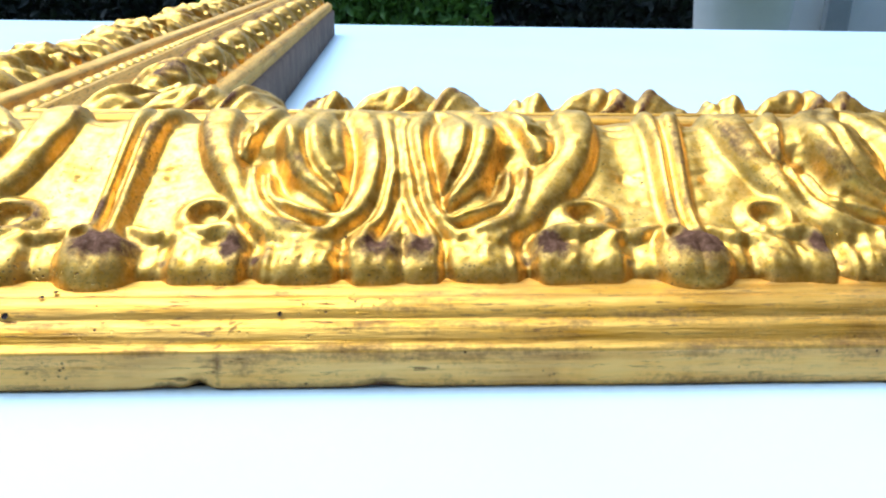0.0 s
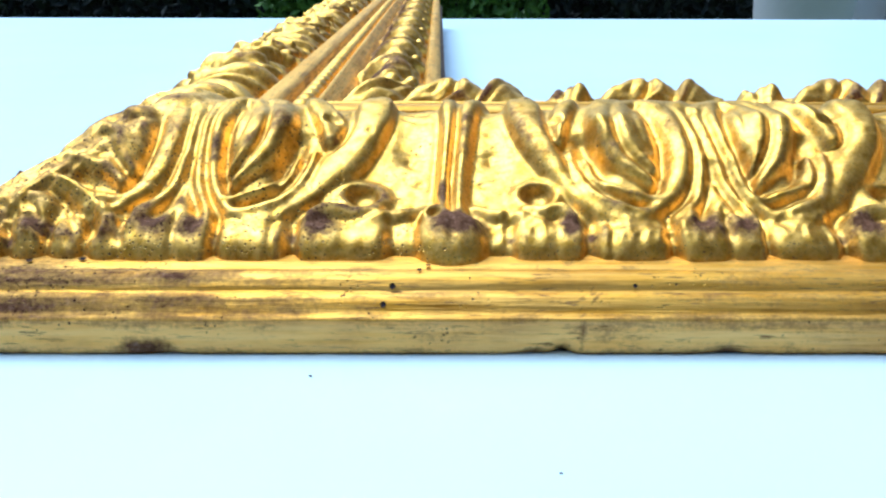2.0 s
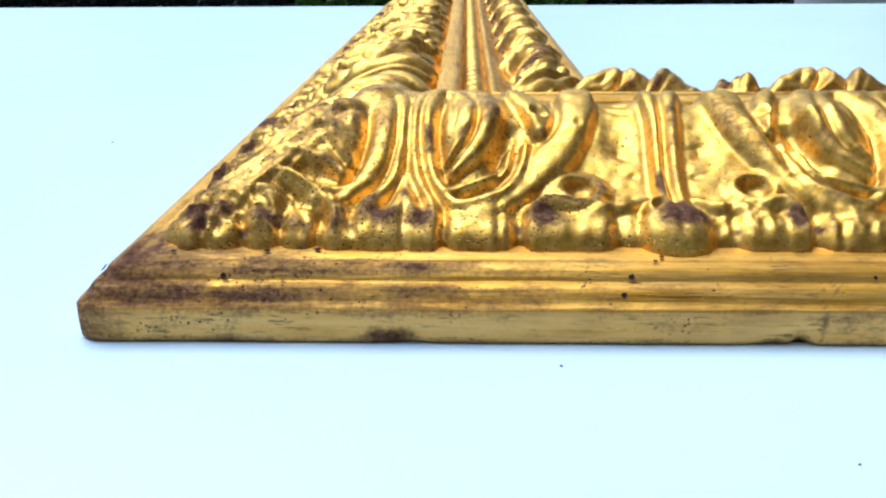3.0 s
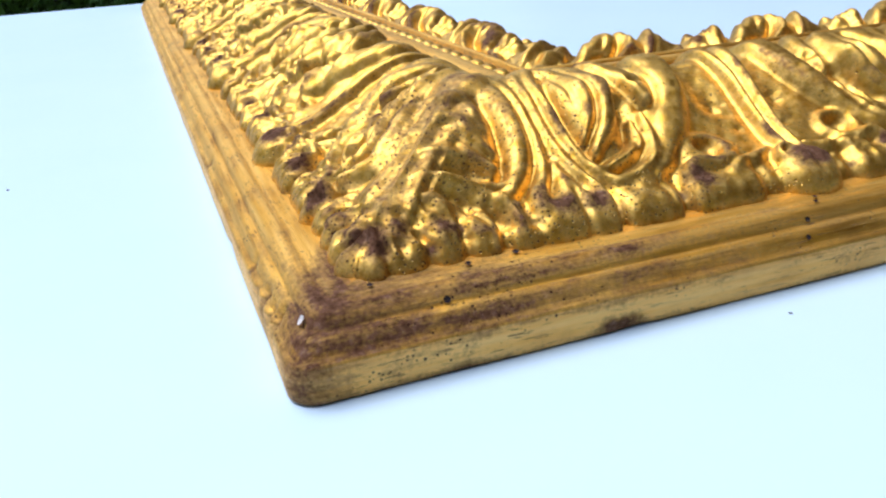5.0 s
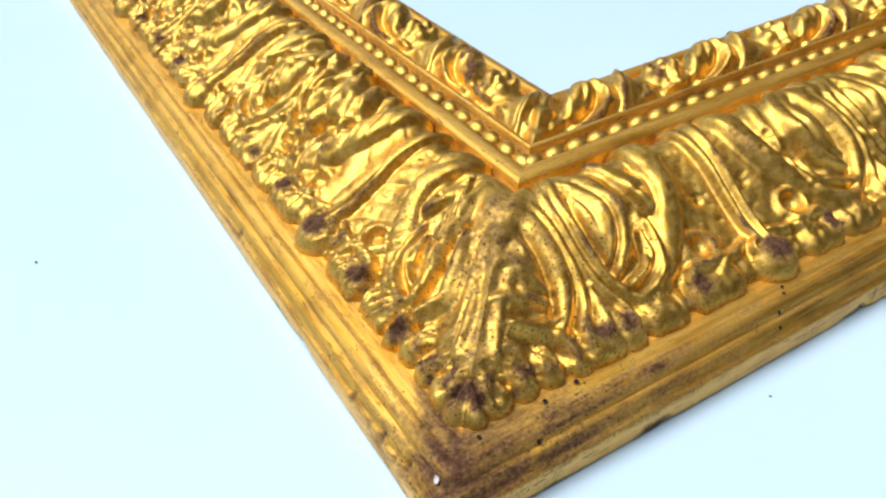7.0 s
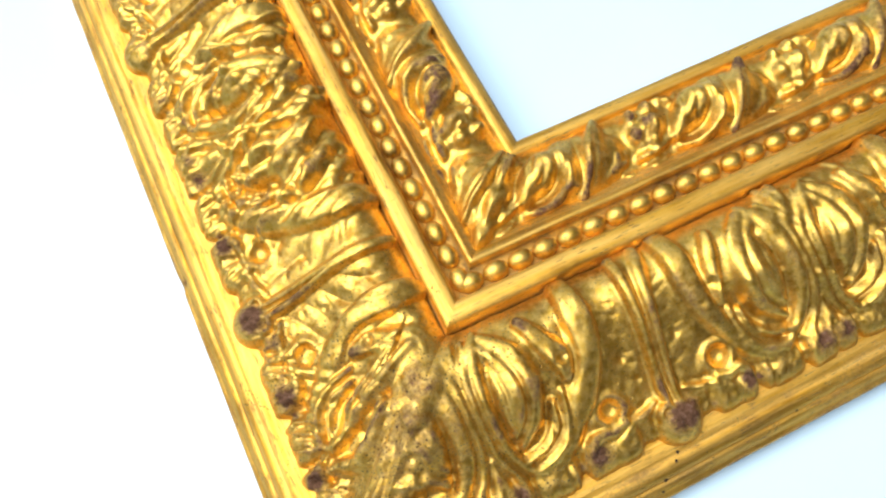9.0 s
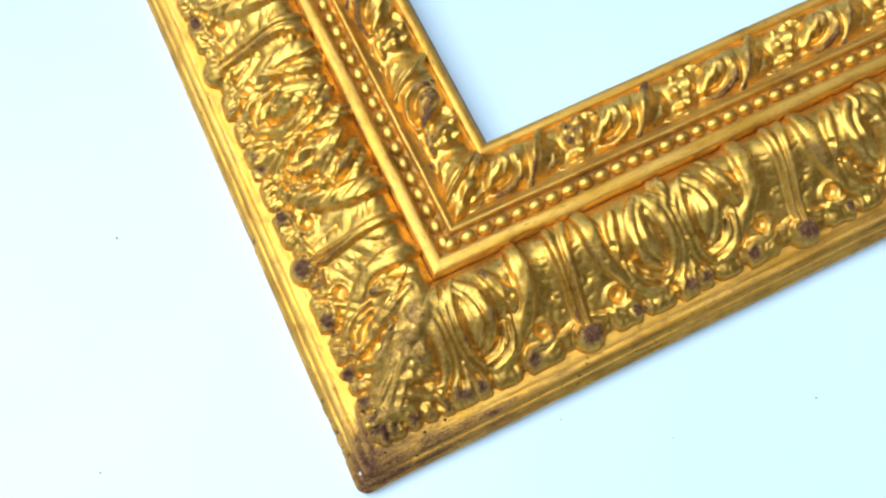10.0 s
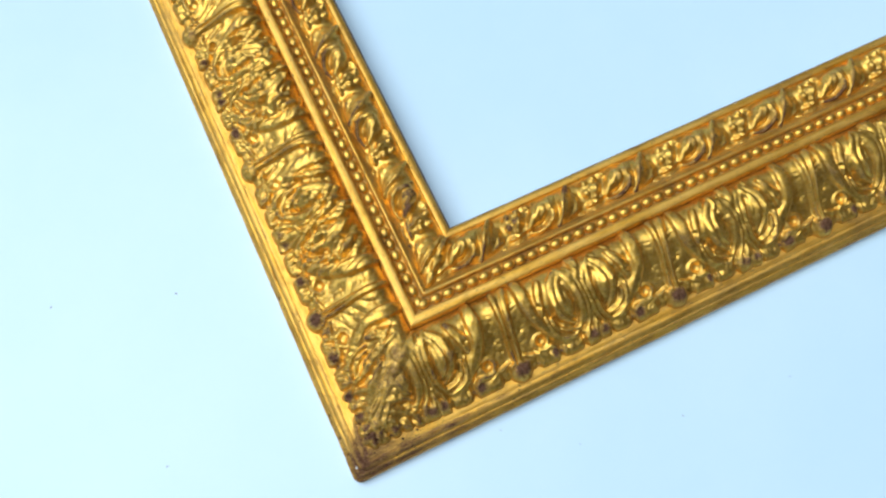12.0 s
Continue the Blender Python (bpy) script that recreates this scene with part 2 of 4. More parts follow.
class Relief:
    """Carving on a strip: S along it, A across it along its curve, Y across it in plan, all in millimetres."""

    def __init__(self, S, p, at):
        self.S = S
        self.A = np.broadcast_to(at[:, None], S.shape)
        self.Y = np.broadcast_to(p[:, 0][:, None], S.shape)
        self.to_a = lambda y: np.interp(y, p[:, 0], at)
        self.h = np.zeros(S.shape)
        self.rub = np.zeros(S.shape)

    def line(self, points):
        p = np.array(points, float)
        p[:, 1] = self.to_a(p[:, 1])
        return spline(p)

    def lobe(self, points, widths, heights, sharp=0.62):
        """A leaf lobe along a curve, blunt at both ends; widths and heights are given from root to tip."""
        d, t, _ = near(self.S, self.A, self.line(points))
        k = np.linspace(0, 1, len(widths))
        w, g = np.interp(t, k, widths), np.interp(t, k, heights)
        x = d / w
        bump = g * np.clip(1 - x**2, 0, 1) ** sharp
        self.h = np.where(bump > 0, np.maximum(self.h, bump), self.h) + 0.10 * np.clip(np.minimum(self.h, bump), 0, 9)
        return self

    def leaflet(self, points, widths, heights, lean=0.5, scoop=0.25, flutes=0.0, rub=0.0):
        """A carved acanthus lobe: one edge rolled high, scooped beside it, with flutes that follow its sweep."""
        d, t, side = near(self.S, self.A, self.line(points))
        k = np.linspace(0, 1, len(widths))
        w, g = np.interp(t, k, widths), np.interp(t, k, heights)
        x = side * d / w
        body = np.clip(1 - np.abs(x) ** 2.4, 0, 1) ** 0.7
        fade = np.clip(np.minimum(t / 0.12, (1 - t) / 0.18), 0, 1)
        bump = g * body * (0.84 + 0.28 * lean * x - scoop * fade * np.exp(-(((x + 0.35 * np.sign(lean)) / 0.34) ** 2)))
        if flutes:
            bump = bump + flutes * fade * body * np.cos(9.5 * x)
        inside = bump > 0
        self.rub = np.where(inside & (bump > self.h) & (t > 0.7), np.maximum(self.rub, rub * np.clip((t - 0.7) / 0.3, 0, 1)), self.rub)
        self.h = np.where(inside, np.maximum(self.h, bump), self.h) + 0.08 * np.clip(np.minimum(self.h, bump), 0, 9)
        return self

    def commas(self, seed, count, s_range, y_range, aim, size=1.0, lift=1.3):
        """Small curled leaf ends cut over the large forms; aim(s, y) gives the sweep's direction in radians."""
        rng = np.random.RandomState(seed)
        total = np.zeros(self.S.shape)
        for _ in range(count):
            s, y = rng.uniform(*s_range), rng.uniform(*y_range)
            a = aim(s, y) + rng.uniform(-0.5, 0.5)
            half = size * rng.uniform(3.0, 5.5)
            bend = rng.choice((-1, 1)) * rng.uniform(0.25, 0.5) * half
            u, v = np.array([math.cos(a), math.sin(a)]), np.array([-math.sin(a), math.cos(a)])
            c = np.array([s, self.to_a(y)])
            line = spline([c - u * half, c + v * bend, c + u * half + v * bend * 0.2], 10)
            box = np.abs(self.S - s) + np.abs(self.A - c[1]) < 3.2 * half
            if not box.any():
                continue
            d, t, side = near(self.S[box], self.A[box], line)
            w = size * rng.uniform(1.4, 2.3) * (0.45 + 0.75 * t)
            x = side * d / w
            bump = lift * rng.uniform(0.6, 1.2) * np.clip(1 - np.abs(x) ** 2.2, 0, 1) * (1 + 0.35 * x) * (0.3 + 0.7 * t)
            total[box] = np.maximum(total[box], bump)
            total[box] -= 0.35 * lift * np.exp(-(((np.abs(x) - 1.15) / 0.22) ** 2)) * (total[box] < 0.3) * np.clip(1.2 - t, 0, 1)
        self.h = self.h + total
        return self

    def groove(self, points, width, depth):
        d, t, _ = near(self.S, self.A, self.line(points))
        fade = np.clip(np.minimum(t / 0.15, (1 - t) / 0.25), 0, 1)
        self.h = self.h - depth * fade * np.exp(-((d / width) ** 2))
        return self

    def dome(self, s, y, rs, ra, height, power=0.6, rub=0.0):
        x = np.hypot((self.S - s) / rs, (self.A - self.to_a(y)) / ra)
        bump = height * np.clip(1 - x**2, 0, 1) ** power
        self.h = np.where(bump > 0, np.maximum(self.h, bump), self.h)
        if rub:
            self.rub = np.maximum(self.rub, rub * np.clip(1.25 - x, 0, 1))
        return self

    def ring(self, s, y, radius, width, height):
        d = np.abs(np.hypot(self.S - s, self.A - self.to_a(y)) - radius)
        self.h = np.maximum(self.h, height * np.clip(1 - (d / width) ** 2, 0, 1) ** 0.7)
        return self

    def pit(self, s, y, radius, depth):
        d = np.hypot(self.S - s, self.A - self.to_a(y))
        self.h = self.h - depth * np.exp(-((d / radius) ** 4))
        return self

    def tint(self, s, y, radius, amount):
        d = np.hypot(self.S - s, self.A - self.to_a(y))
        self.rub = np.maximum(self.rub, amount * np.exp(-((d / radius) ** 2)))
        return self


def strip(curve, rows):
    """Evenly spaced points, normals and run along a smooth profile (y, z) in millimetres."""
    c = spline(curve, 12 * len(curve))
    step = np.r_[0, np.cumsum(np.hypot(*np.diff(c, axis=0).T))]
    at = np.linspace(0, step[-1], rows)
    p = np.stack([np.interp(at, step, c[:, 0]), np.interp(at, step, c[:, 1])], 1)
    t = np.gradient(p, axis=0)
    t /= np.hypot(*t.T)[:, None]
    return p, np.stack([-t[:, 1], t[:, 0]], 1), at


def relief_mesh(name, p, n, S, h, rub, material, mirror=False, mitre=False):
    """The carved sheet: profile p with normals n, lifted by h; in metres, x along, y inward."""
    Y, Z = p[:, 0][:, None] + n[:, 0][:, None] * h, p[:, 1][:, None] + n[:, 1][:, None] * h
    X = S.copy()
    if mitre:
        # towards the mitre the lift leans evenly to both rails
        k = np.clip(1 - (S - p[:, 0][:, None]) / 7.0, 0, 1)
        k = k * k * (3 - 2 * k)
        X = S + k * n[:, 0][:, None] * h
        turn = 3.2 * k * k * (1 - smooth_step((p[:, 0][:, None] - 20) / 9.0))
        X, Y = X + turn, Y + turn
    v = np.stack([X, Y, Z], -1).reshape(-1, 3) / 1000
    if mirror:
        v = v[:, [1, 0, 2]]
    return mesh_from(name, v, grid_faces(*S.shape, flip=mirror), material, rub=rub.ravel())


# ---- the gilded frame corner ----
HALF = 66.75
FRONT_LENGTH, SIDE_LENGTH = 0.86, 0.765
CUSHION = [(17.2, 14.5), (17.6, 17.2), (18.9, 19.4), (21.8, 21.4), (26, 23.4), (35, 27.0), (44, 32.2), (53, 37.8), (60, 41.3), (65, 42.6), (70, 42.0), (74.6, 39.6), (78.0, 36.0), (79.4, 32.0)]
GAIN = 1.04
PAST = 20


def soften(h, passes=5):
    """Gesso rounds every carved edge."""
    for _ in range(passes):
        q = np.pad(h, 1, mode="edge")
        h = (q[:-2, 1:-1] + q[2:, 1:-1] + q[1:-1, :-2] + q[1:-1, 2:] + 2 * h) / 6
    return h


def wear(h, amount):
    """Rubbing takes the leaf off what stands proud."""
    i, j = np.indices(h.shape)
    return amount * np.clip((h - soften(h, 60)) / 0.7, 0, 1) * np.clip(0.6 + lively(0.5 * j, 0.5 * i, 1.3, 30.0, 31), 0, 1)


def smooth_step(x):
    x = np.clip(x, 0, 1)
    return x * x * (3 - 2 * x)


def claws(r):
    """Half an acanthus leaf: an egg-shaped curl under the crest, cupped by a double band beside the mirror line."""
    # bed of the leaf, dished round the curl
    r.dome(49, 50, 19.0, 24.0, 3.4, 0.9)
    # the curl: nested crescents that bulge towards the boss, each rolled over the next
    r.dome(50, 52, 9.6, 18.0, 6.4, 0.7)
    r.leaflet([(51.0, 70), (45.4, 62), (43.4, 53), (45.8, 44), (53.0, 36)], (3.0, 4.8, 5.4, 4.6, 2.2), (4.6, 7.2, 8.8, 7.8, 5.0), -0.3, 0.0, 0.0, 0.3)
    r.leaflet([(54.6, 68), (49.8, 61.4), (48.4, 54), (50.2, 46.4), (54.6, 40)], (2.0, 3.2, 3.6, 3.2, 1.8), (4.6, 7.2, 8.6, 7.6, 5.2), -0.3, 0.0, 0.0, 0.2)
    r.groove([(52.6, 69), (47.4, 61.6), (45.6, 53.4), (47.8, 45), (53.6, 38)], 0.7, 1.7)
    r.groove([(56.4, 66), (52.8, 60.4), (51.8, 53.6), (53.2, 46.6)], 0.6, 1.1)
    # hollow beside the curl, open towards the boss
    r.groove([(36.0, 53), (38.4, 46), (40.0, 40), (43.0, 35.5)], 2.7, 2.6)
    # leaves that roll up under the curl
    r.leaflet([(37.4, 44), (39.6, 37.4), (44.6, 33.2), (51, 31.4), (57, 30.8)], (1.4, 2.4, 2.6, 2.4, 1.6), (3.6, 5.2, 5.4, 4.6, 3.0), -0.5, 0.15)
    r.leaflet([(34.6, 38), (38.4, 31.6), (44.6, 28.2), (52, 26.4)], (1.6, 2.6, 2.8, 1.8), (3.6, 4.6, 4.2, 2.4), -0.5, 0.2)
    r.groove([(38.6, 40), (42.0, 33.2), (48.0, 29.8), (55, 28.6)], 0.7, 1.3)
    r.dome(HALF, 45, 5.0, 15.0, 3.2, 0.9)
    # the cleft between the curl and the band
    r.groove([(50.6, 68), (55.4, 60), (57.4, 51), (57.0, 42), (54.4, 34), (49, 29.5)], 1.2, 1.8)
    # double band that turns under the curl
    r.leaflet([(53, 73), (58.6, 66), (60.8, 56), (60.8, 45), (58.6, 35.5), (53.4, 28), (46, 24.5)], (2.2, 3.2, 3.5, 3.4, 3.1, 2.4, 1.4), (3.4, 5.4, 6.2, 6.0, 5.2, 3.6, 2.0), 0.3, 0.0)
    r.leaflet([(59.4, 72), (63.6, 63), (65.0, 53), (64.6, 42), (62.4, 32.5), (58, 25.5)], (1.6, 2.2, 2.4, 2.4, 2.2, 1.6), (3.0, 4.6, 5.2, 5.0, 4.4, 3.0), 0.3, 0.0)
    r.groove([(57.0, 70), (62.4, 61), (63.6, 51), (62.8, 41), (60.0, 32)], 0.55, 1.2)
    r.groove([(HALF, 58), (HALF, 46), (HALF, 32)], 1.2, 0.8)
    # fan at the foot of the mirror line
    r.leaflet([(66.4, 36), (65.8, 29), (64.4, 22.5)], (1.2, 2.2, 2.8), (2.8, 3.8, 3.6), 0.4, 0.15)
    r.leaflet([(62.0, 31), (59.6, 26.5), (57.4, 22)], (1.1, 2.0, 2.4), (2.6, 3.4, 3.2), 0.5, 0.15)
    # leaf that fills the crest between two facing halves
    r.leaflet([(HALF, 56), (HALF, 64), (HALF, 71), (HALF - 2, 77)], (1.4, 3.2, 4.2, 3.0), (1.4, 3.0, 4.0, 2.8), 0.3, 0.15)
    return r


def rim(r, lobes, gaps, square=4.5):
    """The scalloped lower edge: leaf ends that turn down the little wall, with gaps between."""
    top = 1 - smooth_step((r.A - r.to_a(19.5)) / 10.0)
    lift = np.zeros(r.S.shape)
    for s, w, out, tip in lobes:
        x = np.clip(np.abs(r.S - s) / w, 0, 1)
        lift = np.maximum(lift, out * (1 - x**square) ** 0.6)
        far = np.hypot((r.S - s) / w, (r.A - r.to_a(22.4)) / 5.0)
        r.rub = np.maximum(r.rub, tip * np.exp(-(far**2) * 1.3))
    lift = lift * top
    r.h = np.where(lift > 0.01, np.maximum(r.h, lift), r.h) + 0.3 * np.minimum(np.clip(r.h, 0, 9), lift)
    low = 1 - smooth_step((r.A - r.to_a(23.0)) / 7.0)
    for s, w, deep in gaps:
        r.h = r.h - deep * low * np.exp(-(((r.S - s) / w) ** 2))


def cushion_relief(D, p, at, slip=0.0):
    """The repeat, by the signed distance D from the nearest boss; the two halves face each other, one a little wider than the other."""
    S = np.abs(D)
    S = S + 2.4 * np.sign(D) * smooth_step((S - 24) / 10.0) * (1 - smooth_step((S - 52) / 12.0))
    r = Relief(S, p, at)
    r.A = r.A + slip
    # the panel beside the stems: a hollow hatched with a gouge
    r.groove([(12.0, 79), (11.4, 62), (11.0, 48), (11, 36)], 4.4, 1.6)
    for k, y in enumerate((37.5, 43, 46.4, 52.6, 59, 63)):
        r.groove([(6.0, y), (9.5, y + 0.8), (13.4 + k % 3, y + 2.8 + 0.8 * math.sin(3.1 * y))], 0.8, 0.35 + 0.28 * (k % 3))
    r.pit(10.6, 45.6, 1.3, 1.4)
    r.pit(8.0, 38.0, 1.0, 0.8)
    # broad smooth band that runs down from the crest into the leaf's edge
    r.leaflet([(20.4, 77), (20.4, 67), (21.4, 57), (25.0, 47), (30.4, 38), (37, 29.5), (46, 24.0)], (4.6, 5.6, 6.0, 5.8, 4.8, 3.8, 2.6), (3.8, 5.2, 5.4, 5.0, 4.6, 3.6, 2.0), -0.2, 0.0)
    r.groove([(16.0, 74), (15.4, 64), (16.4, 54), (18.6, 46)], 0.8, 0.8)
    r.pit(21.4, 51.6, 1.0, 0.5)
    # tongue that rolls over at the crest beside the band, with a cupped tip
    r.leaflet([(37.0, 70), (33.6, 63), (30.6, 56), (29.4, 49.5)], (2.6, 3.8, 4.0, 2.4), (3.8, 5.8, 6.8, 5.4), 0.5, 0.10, 0.0, 0.5)
    r.pit(29.8, 55.6, 1.9, 2.2)
    r.groove([(26.8, 66), (25.8, 58), (27.4, 50), (31.6, 43)], 0.8, 1.5)
    # leaf between hollow and band
    r.leaflet([(33.2, 46), (35.0, 39), (39.0, 31), (45, 25.8)], (1.4, 2.4, 2.6, 1.8), (3.6, 4.8, 4.4, 2.4), -0.4, 0.1)
    claws(r)
    # eye: a round drilled hollow with a rolled lip, and a curl that trails from it
    r.dome(22.4, 32.6, 8.6, 7.6, 3.4, 1.0)
    r.pit(22.0, 33.2, 3.7, 6.2)
    r.leaflet([(18.4, 27.6), (23.6, 26.4), (28.2, 27.0), (31.6, 24.4)], (1.5, 2.2, 2.6, 2.2), (3.0, 3.8, 4.4, 4.0), 0.4, 0.1)
    # a low ledge that runs from the boss to the eye
    r.leaflet([(6, 29), (11, 26.6), (16.6, 25.6), (22, 23)], (1.4, 2.0, 2.2, 1.8), (1.8, 2.6, 2.8, 2.2), 0.4, 0.1)
    r.groove([(8, 31), (13, 29.0), (17.6, 30.4)], 0.7, 0.7)
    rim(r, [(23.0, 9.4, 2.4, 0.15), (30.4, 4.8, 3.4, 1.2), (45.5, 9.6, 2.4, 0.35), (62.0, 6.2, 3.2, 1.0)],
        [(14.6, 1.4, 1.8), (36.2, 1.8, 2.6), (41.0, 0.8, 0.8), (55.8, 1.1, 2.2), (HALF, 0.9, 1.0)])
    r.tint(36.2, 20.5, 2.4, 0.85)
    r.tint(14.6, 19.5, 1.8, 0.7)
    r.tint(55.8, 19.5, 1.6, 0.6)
    top = 2.8 + 0.62 * np.clip(r.Y - 20.5, 0, 40)
    r.h = np.where(r.h > top, top + 0.35 * (r.h - top), r.h)
    # the stems lean as they rise, and end in a small volute beside the boss
    t = Relief(D - 2.2 * smooth_step((p[:, 0] - 30) / 34.0)[:, None] - 3.0 * smooth_step((p[:, 0] - 60) / 20.0)[:, None], p, at)
    t.lobe([(0, 27), (0, 48), (0, 62), (0, 76)], (5.0, 5.0, 6.0, 8.0), (1.2, 1.2, 1.4, 2.0), 1.0)
    t.lobe([(-2.1, 26), (-2.2, 45), (-2.6, 60), (-4.6, 76)], (1.9, 2.0, 2.3, 3.0), (3.2, 3.2, 3.4, 3.4), 0.7)
    t.lobe([(2.1, 26), (2.2, 45), (2.6, 60), (4.6, 76)], (2.1, 2.2, 2.6, 3.4), (3.2, 3.4, 3.6, 3.6), 0.7)
    t.groove([(0, 27), (0, 48), (0, 78)], 0.6, 1.0)
    t.groove([(-5.0, 30), (-5.0, 48), (-5.8, 70)], 0.9, 0.5)
    t.groove([(5.4, 30), (5.4, 48), (6.4, 70)], 1.2, 0.8)
    r.h = np.where(t.h > 0.05, np.maximum(r.h, t.h), r.h + np.minimum(t.h, 0))
    # the boss
    x = np.hypot(D / 8.8, np.where(r.A < r.to_a(21), 0, (r.A - r.to_a(21)) / 6.2))
    r.h = np.where(x < 1, np.maximum(r.h, 5.4 * np.clip(1 - x**2, 0, 1) ** 0.62), r.h)
    r.rub = np.maximum(r.rub, 1.5 * np.exp(-((np.hypot((D - 1.0) / 7.0, (r.A - r.to_a(22.2)) / 4.5)) ** 2)))
    v = Relief(D, p, at)
    v.ring(-3.8, 24.4, 2.6, 1.4, 4.2)
    r.h = np.where(v.h > 0, np.maximum(r.h, v.h), r.h)
    r.h = r.h - 0.9 * np.exp(-((np.hypot(D + 3.8, r.A - r.to_a(24.2)) / 1.4) ** 2)) - 1.5 * np.exp(-((D / 0.9) ** 2)) * np.clip(1 - np.abs(r.A - r.to_a(20.5)) / 4.5, 0, 1)
    # the crest is nearly level: tools and burnishing have worn it down
    w = 0.72 * smooth_step((r.Y - 52) / 11.0)
    r.h = r.h - w * np.clip(r.h - 2.6, 0, 9)
    # gesso fills the deepest cuts
    r.h = np.where(r.h < 0, 0.6 * r.h, r.h)
    return r


def fold(D):
    """Signed distance from the nearest boss."""
    return np.mod(D + HALF, 2 * HALF) - HALF


def lively(S, A, amount, size, seed):
    """Small unevenness of the carver's hand."""
    rng = np.random.RandomState(seed)
    out = np.zeros(S.shape)
    for k in range(14):
        a, b, c, d = rng.uniform(-1, 1, 4)
        f = 2 * np.pi / (size * rng.uniform(0.6, 2.2))
        out += np.sin(f * (a * S + b * A) + 6 * c) * d
    return amount * out / 3.0


def crease(S, A, seed):
    """Sharp folds of broken leaf tips, between -1.2 and 1."""
    return np.clip(1 - np.abs(lively(S, 0.45 * A, 1.3, 7.0, seed)) - 0.8 * np.abs(lively(S, 0.6 * A, 1.0, 3.4, seed + 2)), -1.2, 1)


def strands(S, A, seed):
    """Wavy combed hair of the leaves, in patches."""
    flow = 2 * np.pi * (0.8 * S + 0.55 * A) / 7.6 + lively(S, A, 5.0, 34.0, seed)
    return (np.abs(np.sin(0.5 * flow)) - 0.6) * np.clip(0.7 + lively(S, A, 0.9, 24.0, seed + 1), 0, 1.3)


def hem(h):
    """Tuck the upper edge in behind the fillet."""
    h[-4:] *= np.array([0.7, 0.45, 0.2, 0.1])[:, None]
    return h


def cushion_unit(s0, s1, boss, rows=200, step=0.48, seed=4, free=1.0):
    """The carving from s0 to s1; edges fade to the pure repeat so that panels meet."""
    p, n, at = strip(CUSHION, rows)
    # worked out a little past both ends, so that neighbours meet without a step
    count = int((s1 - s0) / step)
    s = s0 + (s1 - s0) * np.arange(-PAST, count + PAST) / (count - 1)
    S = np.tile(s, (len(p), 1))
    sway = np.sin(np.pi * np.clip((S - s0) / (s1 - s0), 0, 1))
    A = np.broadcast_to(at[:, None], S.shape)
    warp = sway * (lively(S, A, 0.9 * free, 34.0, seed + 50) + lively(S, A, 0.3, 12.0, seed + 51))
    slip = sway * smooth_step((A - 9) / 14.0) * (lively(S, A, 0.9 * free, 38.0, seed + 60) + lively(S, A, 0.3, 12.0, seed + 61))
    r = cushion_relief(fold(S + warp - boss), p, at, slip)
    rr = Relief(S - s0, p, at)
    mid = 0.5 * (s1 - s0)
    rr.commas(seed, int(16 * free), (26, 2 * mid - 26), (36, 76), lambda s, y: 1.57 + 0.7 * np.sign(s - mid) * (1 - abs(s - mid) / mid), 0.85 + 0.2 * free, 0.9 * free)
    r.h = r.h + rr.h * smooth_step((A - 12) / 8.0) * np.clip(sway * 5, 0, 1)
    h = hem(GAIN * soften(r.h) + sway**0.5 * (lively(S, A, 0.22, 8.0, seed + 3) + lively(S, A, 0.7, 22.0, seed + 7)))
    if free > 1:
        h = h + 2.0 * np.clip(sway * 4, 0, 1) * strands(S, A, seed + 80) * smooth_step((A - 10) / 8.0) * np.clip((at[-1] - 8 - A) / 6, 0, 1)
    tips = np.clip((30 - p[:, 0]) / 5, 0, 1) * np.clip((p[:, 0] - 18) / 2, 0, 1)
    h = h + (0.25 + 0.45 * free) * sway**0.5 * tips[:, None] * crease(S, A, seed + 70)
    kept = np.clip(0.75 + lively(S, A, 0.5 * (free - 1), 45.0, seed + 90), 0.35, 1) if free > 1 else 1.0
    rub = np.maximum(r.rub * kept, wear(h, 0.58))
    return p, n, *(a[:, PAST:-PAST] for a in (S, h, rub))


